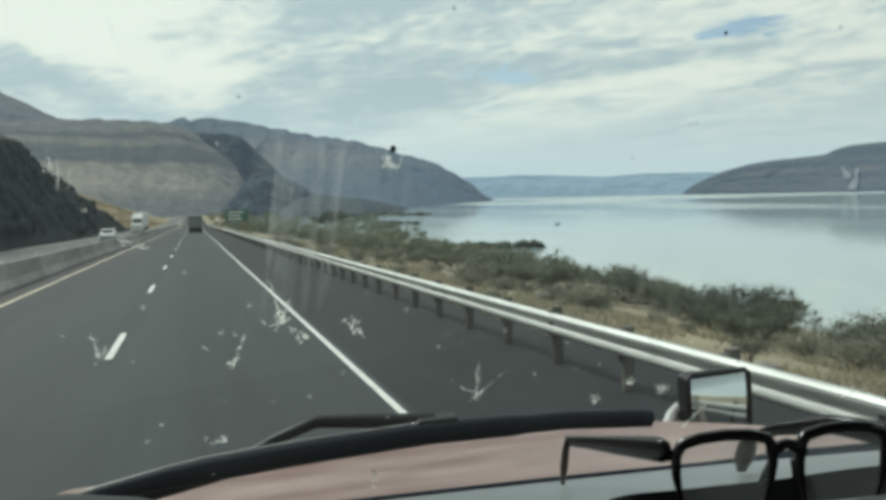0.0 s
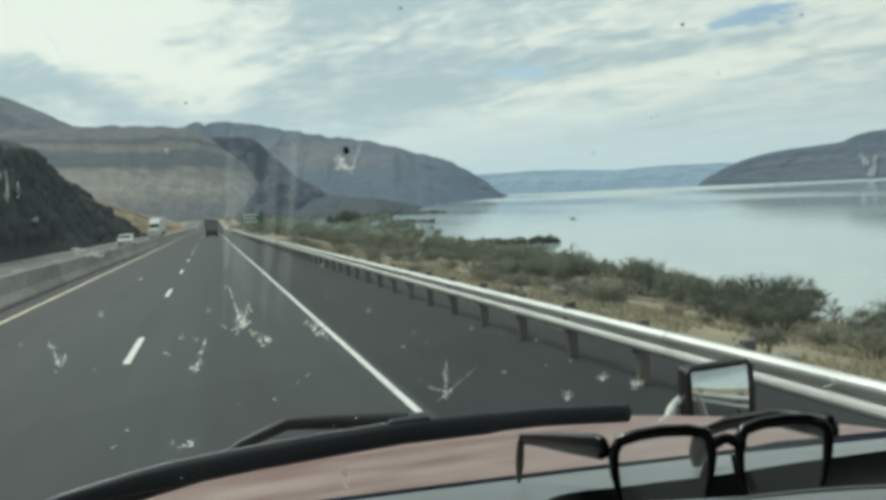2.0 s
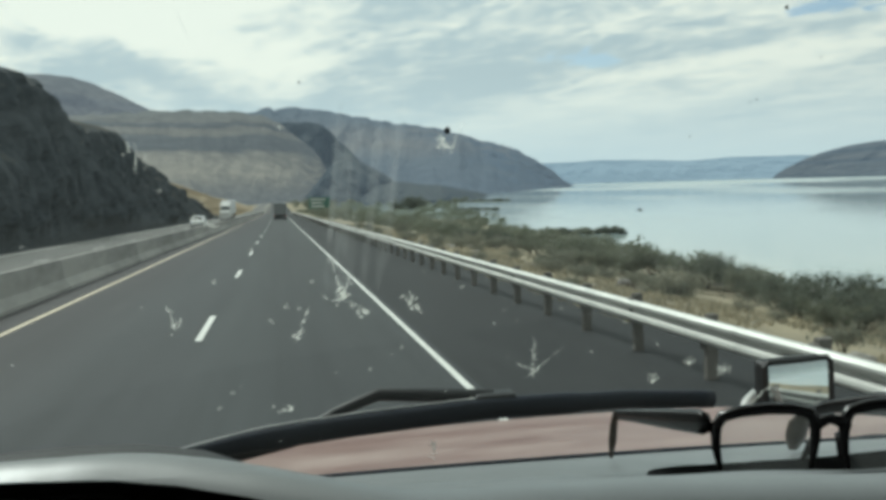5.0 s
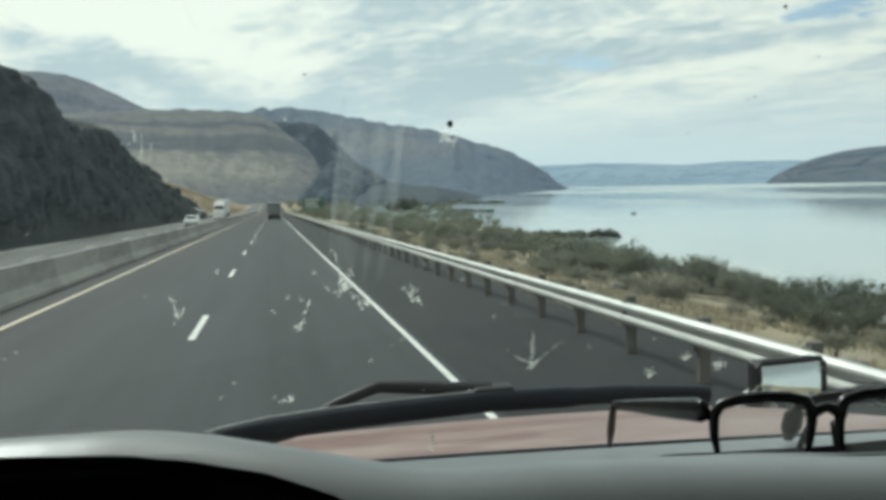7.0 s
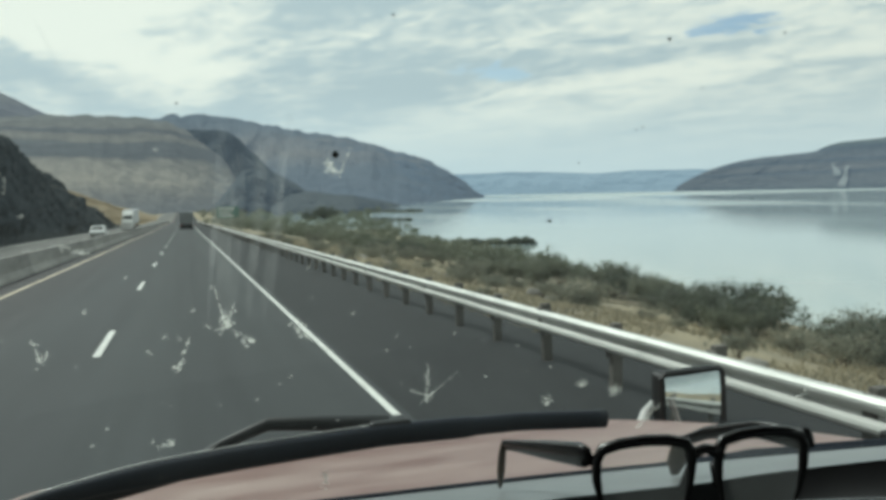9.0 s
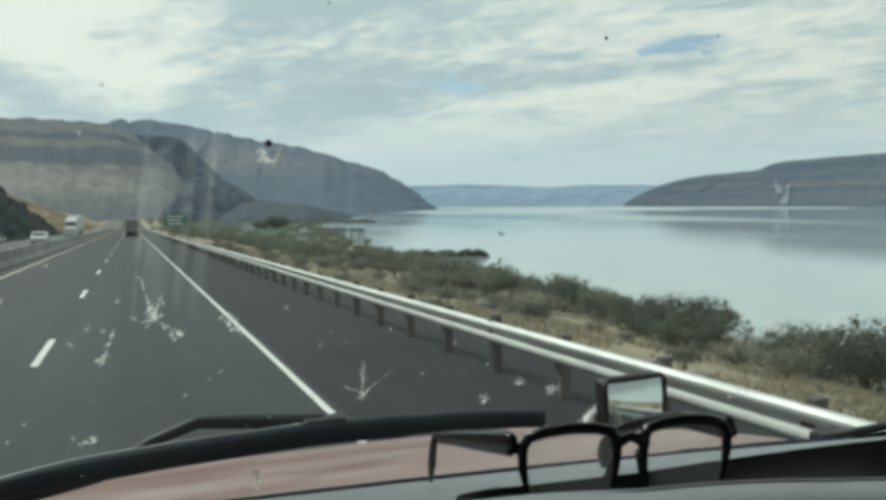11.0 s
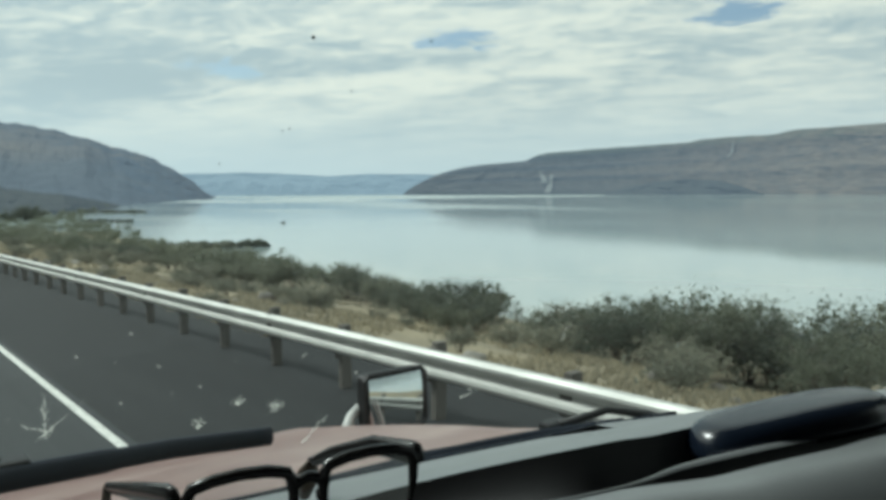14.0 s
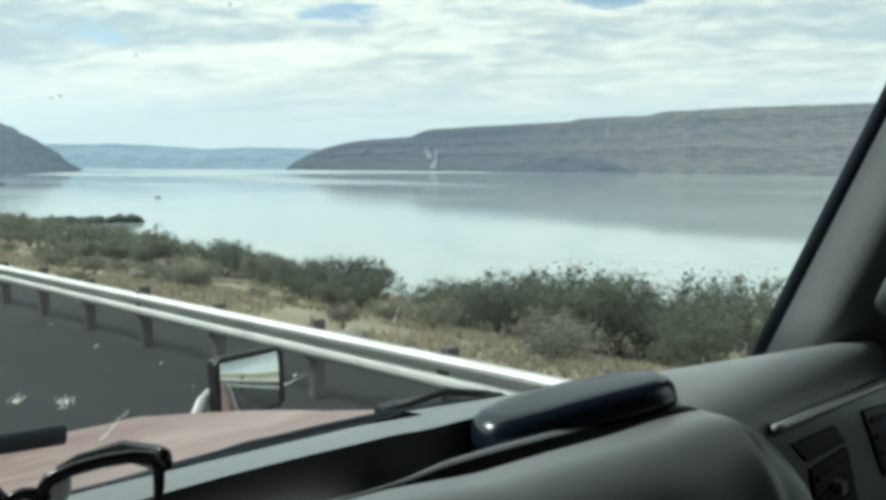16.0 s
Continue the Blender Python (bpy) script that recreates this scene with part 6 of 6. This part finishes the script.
protos = [
    shrub("shrub", "rounded olive-green shrub on the dry bank", "shrub", 3.6, 2.5, 14, 8500, 0.052, LEAF_OLIVE, 1),
    shrub("shrub", "dense dark green shrub on the dry bank", "shrub", 4.4, 2.4, 16, 9500, 0.052, LEAF_DARK, 2),
    shrub("shrub", "pale sage-green shrub on the dry bank", "shrub", 2.8, 1.9, 12, 6500, 0.046, LEAF_SAGE, 3),
    shrub("shrub", "tall ragged olive shrub on the dry bank", "shrub", 3.2, 3.1, 12, 7500, 0.054, LEAF_OLIVE, 4, 0.15),
    shrub("shrub", "thin half-bare grey shrub on the dry bank", "shrub", 2.6, 2.4, 12, 2600, 0.040, LEAF_SAGE, 5, 0.5),
]
tree_proto = shrub("small_tree", "small round-crowned tree with a bare forked trunk", "tree", 3.2, 4.2, 9, 10500, 0.050, LEAF_OLIVE, 6, 0.3, 0.055, 1.7)
low_proto = shrub("sagebrush", "low grey-green sagebrush in dry grass", "shrub", 1.1, 0.6, 9, 1600, 0.026, LEAF_SAGE, 7, 0.0, 0.012)

placed = []


def plant(proto, x, y, s, turn, group):
    m = pose(x, y, ground_z(x, y) - 0.03, 0, 0, turn) @ Matrix.Scale(s, 4)
    c = copy_thing(proto, m)
    c.scale = (s, s, s * random.uniform(0.9, 1.1))
    c["group"] = group
    placed.append((x, y))
    return c


rp = random.Random(20)
# belt of shrubs at the brow of the bank, from beside the cab to far ahead: dense clumps with low gaps between them
yy = -6.0
while yy < 230:
    k = smooth01(30, 130, yy)
    cx = 22.0 + rp.gauss(0, 1.3) + 0.05 * yy
    size = rp.uniform(0.62, 0.86) * (1 - 0.12 * math.exp(-((yy - 27) / 7) ** 2)) * (1 + 0.38 * (1 - smooth01(15, 22, yy)))
    for m_ in range(rp.choice((2, 3, 3))):
        i = rp.choices(range(5), (4, 4, 2, 2, 1))[0]
        plant(protos[i], cx + rp.gauss(0, 1.5), yy + rp.uniform(-1.6, 1.6) * (1 + k), size * rp.uniform(0.75, 1.15), rp.uniform(0, 360), "shrubs on the river bank")
    if rp.random() < 0.3:
        plant(protos[rp.choice((2, 4, 0))], cx - rp.uniform(3.0, 5.5), yy + rp.uniform(-2, 2), rp.uniform(0.35, 0.55), rp.uniform(0, 360), "shrubs on the river bank")
    yy += rp.uniform(3.0, 5.0) * (1 + 1.0 * k)
for i, (x, y, s) in enumerate(((18.5, 8.5, 0.7), (16.6, 11.6, 0.6), (21.5, 5.5, 0.85), (17.0, 18.0, 0.5), (14.2, 21.5, 0.45))):
    plant(protos[(0, 2, 0, 2, 4)[i]], x, y, s, 57 * i, "shrubs on the river bank")
for i, (x, y, s) in enumerate(((20.5, 13.2, 0.86), (19.6, 15.4, 0.72), (22.4, 9.8, 0.92), (21.0, 7.6, 0.80), (23.5, 17.2, 0.85))):
    plant(protos[(0, 1, 1, 3, 0)[i]], x, y, 1.2 * s, 83 * i, "shrubs on the river bank")
for x, y, s in ((25.5, 6.0, 0.72),):
    plant(tree_proto, x, y, s, rp.uniform(0, 360), "small trees on the river bank")
for _ in range(46):
    y = rp.uniform(4, 95)
    x = rp.uniform(8.0, 17 + 0.05 * y)
    plant(low_proto, x, y, rp.uniform(0.7, 1.5), rp.uniform(0, 360), "sagebrush in the dry grass")
for i, (x, y) in enumerate(((13.2, 24.0), (12.6, 34), (14.5, 58), (11.8, 75))):
    plant(protos[2], x, y, 0.7, 40 * i, "shrubs on the river bank")
for o in [*protos, tree_proto, low_proto]:
    o.location = (26 + 3 * protos.index(o) if o in protos else 24, 260 if o in protos else (266 if o is tree_proto else 272), 0)
    o.location.z = ground_z(o.location.x, o.location.y) - 0.03

# far scrub along the shore and beside the road ahead
rf = random.Random(33)
cl = []
for _ in range(520):
    y = rf.uniform(150, 900) if rf.random() < 0.75 else rf.uniform(60, 200)
    lo_, hi_ = (9, shore_x(y) - 3) if y > 150 else (24, shore_x(y) - 4)
    x = rf.uniform(lo_, hi_)
    r = rf.uniform(0.9, 2.4) * (1 + y / 700)
    cl.append((x, y, ground_z(x, y) + r * 0.5, r))
fv_, ff_ = [], []
for cx, cy, cz, cr in cl:
    for _ in range(300):
        d = Vector((rf.gauss(0, 1), rf.gauss(0, 1), rf.gauss(0, 0.7)))
        d.normalize()
        p_ = Vector((cx, cy, cz)) + d * cr * rf.uniform(0.4, 1.0)
        p_.z = cz + d.z * cr * 0.75 * rf.uniform(0.4, 1.0)
        s = cr * rf.uniform(0.035, 0.085)
        t = d.orthogonal().normalized() * s
        b_ = d.cross(t)
        k = len(fv_)
        fv_ += [p_ - t, p_ - b_, p_ + t, p_ + b_ * 1.2]
        ff_.append((k, k + 1, k + 2, k + 3))
tagged(raw("far_scrub", fv_, ff_, LEAF_OLIVE), "dark scrub thicket along the far river bank", "shrubs", kind="stuff")

# dry grass on the bank
rg_ = random.Random(44)
tv, tf = [], []
for _ in range(26000):
    y = rg_.uniform(-4, 110) if rg_.random() < 0.6 else rg_.uniform(-4, 40)
    x = 5.9 + abs(rg_.gauss(0, 1)) * 9.5
    if x > shore_x(y) - 8 or fractal(x * 0.13, y * 0.13, 9.0, 3) < -0.25:
        continue
    z = ground_z(x, y)
    h = rg_.uniform(0.06, 0.22)
    for _b in range(3):
        a = rg_.uniform(0, 6.28)
        w = rg_.uniform(0.012, 0.028) * (1 + y / 40)
        lean = Vector((rg_.gauss(0, 0.10), rg_.gauss(0, 0.10), 0))
        k = len(tv)
        tv += [(x + w * math.cos(a), y + w * math.sin(a), z - 0.02), (x - w * math.cos(a), y - w * math.sin(a), z - 0.02), (x + lean.x, y + lean.y, z + h)]
        tf.append((k, k + 1, k + 2))
tagged(raw("dry_grass", tv, tf, GRASS), "dry golden grass on the river bank", "grass", kind="stuff")

# low wooded spits in the river
def spit(name, label, ax, ay, bx, by, width, tall, seed):
    rs_ = random.Random(seed)
    thing = tagged(new(name), label, "island")
    a, b = Vector((ax, ay)), Vector((bx, by))
    d = b - a
    nrm = Vector((-d.y, d.x)).normalized()
    def f(u, v):
        w = width * math.sin(math.pi * min(max(u, 0.02), 0.98)) ** 0.5 * (0.8 + 0.4 * noise.noise(Vector((u * 6, seed, 0))))
        p_ = a + d * u + nrm * w * (v - 0.5) * 2
        return (p_.x, p_.y, WATER - 0.5 + 1.0 * math.sin(math.pi * v) ** 0.7)
    sv_, sf_ = grid(40, 9, f)
    raw("bank", sv_, sf_, BASALT, thing, "stony low bank")
    v, fc = [], []
    for _ in range(110):
        u = rs_.uniform(0.04, 0.97)
        gap = 0.7 + 0.3 * smooth01(-0.25, 0.2, noise.noise(Vector((u * 5.5, seed + 2.0, 1))))
        p_ = a + d * u + nrm * rs_.uniform(-0.6, 0.6) * width
        r = tall * rs_.uniform(0.35, 0.8) * gap
        c = Vector((p_.x, p_.y, WATER + 0.4 + r * 0.6))
        for _k in range(70):
            e = Vector((rs_.gauss(0, 1), rs_.gauss(0, 1), rs_.gauss(0, 0.8)))
            e.normalize()
            q = c + e * r * rs_.uniform(0.4, 1.0)
            s = r * rs_.uniform(0.12, 0.25)
            t = e.orthogonal().normalized() * s
            b_ = e.cross(t)
            k = len(v)
            v += [q - t, q - b_, q + t, q + b_ * 1.2]
            fc.append((k, k + 1, k + 2, k + 3))
    raw("bushes", v, fc, LEAF_DARK, thing, "dark green bushes")
    return thing


spit("wooded_spit", "low dark wooded spit in the river", 66, 199, 91, 190, 1.3, 1.7, 3)
spit("gravel_spit", "thin dark gravel spit at the shore", 148, 648, 192, 622, 4.0, 1.6, 8)
spit("gravel_spit", "thin dark gravel spit at the shore", 100, 436, 117, 402, 3.0, 1.3, 9)

# small boat out on the river
boat = tagged(new("boat"), "small dark motor boat on the calm river", "boat")
bx_, by_ = 167.0, 335.0
hull = bmesh.new()
loft([[(bx_ + l_, by_ + w_ * s_, WATER + z_) for s_, z_ in ((-0.55, -0.12), (-1.0, 0.38), (1.0, 0.38), (0.55, -0.12))] for l_, w_ in ((-1.3, 0.6), (-0.4, 0.7), (0.6, 0.55), (1.4, 0.06))], hull)
part("hull", hull, CAR_DARK, boat, "dark hull")
part("windshield", block(bx_ - 0.2, bx_ + 0.3, by_ - 0.45, by_ + 0.45, WATER + 0.38, WATER + 0.72, 0.05), CAR_GLASS, boat)
part("outboard_motor", block(bx_ - 1.52, bx_ - 1.3, by_ - 0.13, by_ + 0.13, WATER - 0.1, WATER + 0.6, 0.04), BLACK_PLASTIC, boat, "black outboard motor")

# broad dark trees on the flat beside the shore
shore_tree = shrub("broad_tree", "broad dark tree on the flat river bank", "tree", 13.5, 10.0, 13, 9000, 0.25, LEAF_DARK, 61, 0.0, 0.16)
for k, (x_, y_, s_) in enumerate(((82, 478, 1.0), (73, 470, 0.75), (92, 505, 0.8))):
    if k == 0:
        shore_tree.location = (x_, y_, ground_z(x_, y_) - 0.05)
        shore_tree["group"] = "trees by the shore"
    else:
        plant(shore_tree, x_, y_, s_, 130 * k, "trees by the shore")

# stones at the foot of the rail and on the bank
rk = random.Random(55)
stone_me = []
for s_ in range(4):
    bm = bmesh.new()
    bmesh.ops.create_icosphere(bm, subdivisions=2, radius=1.0)
    for v in bm.verts:
        v.co *= 1 + 0.35 * noise.noise(v.co * 1.3 + Vector((s_ * 7, 0, 0)))
        v.co.z *= 0.62
    me = bpy.data.meshes.new("rock")
    bm.to_mesh(me)
    me.materials.append(STONE)
    stone_me.append(me)
for k in range(60):
    y = rk.uniform(2, 70)
    x = rk.uniform(7.5, 14) if k < 30 else rk.uniform(26, 40)
    o = tagged(new("rock", stone_me[k % 4]), "rough grey rock lying on the dry bank", "rock", "rocks on the bank")
    s = rk.uniform(0.10, 0.34)
    o.location = (x, y, ground_z(x, y) + s * 0.2)
    o.rotation_euler = (rk.uniform(-0.3, 0.3), rk.uniform(-0.3, 0.3), rk.uniform(0, 6))
    o.scale = (s, s * rk.uniform(0.7, 1.3), s)
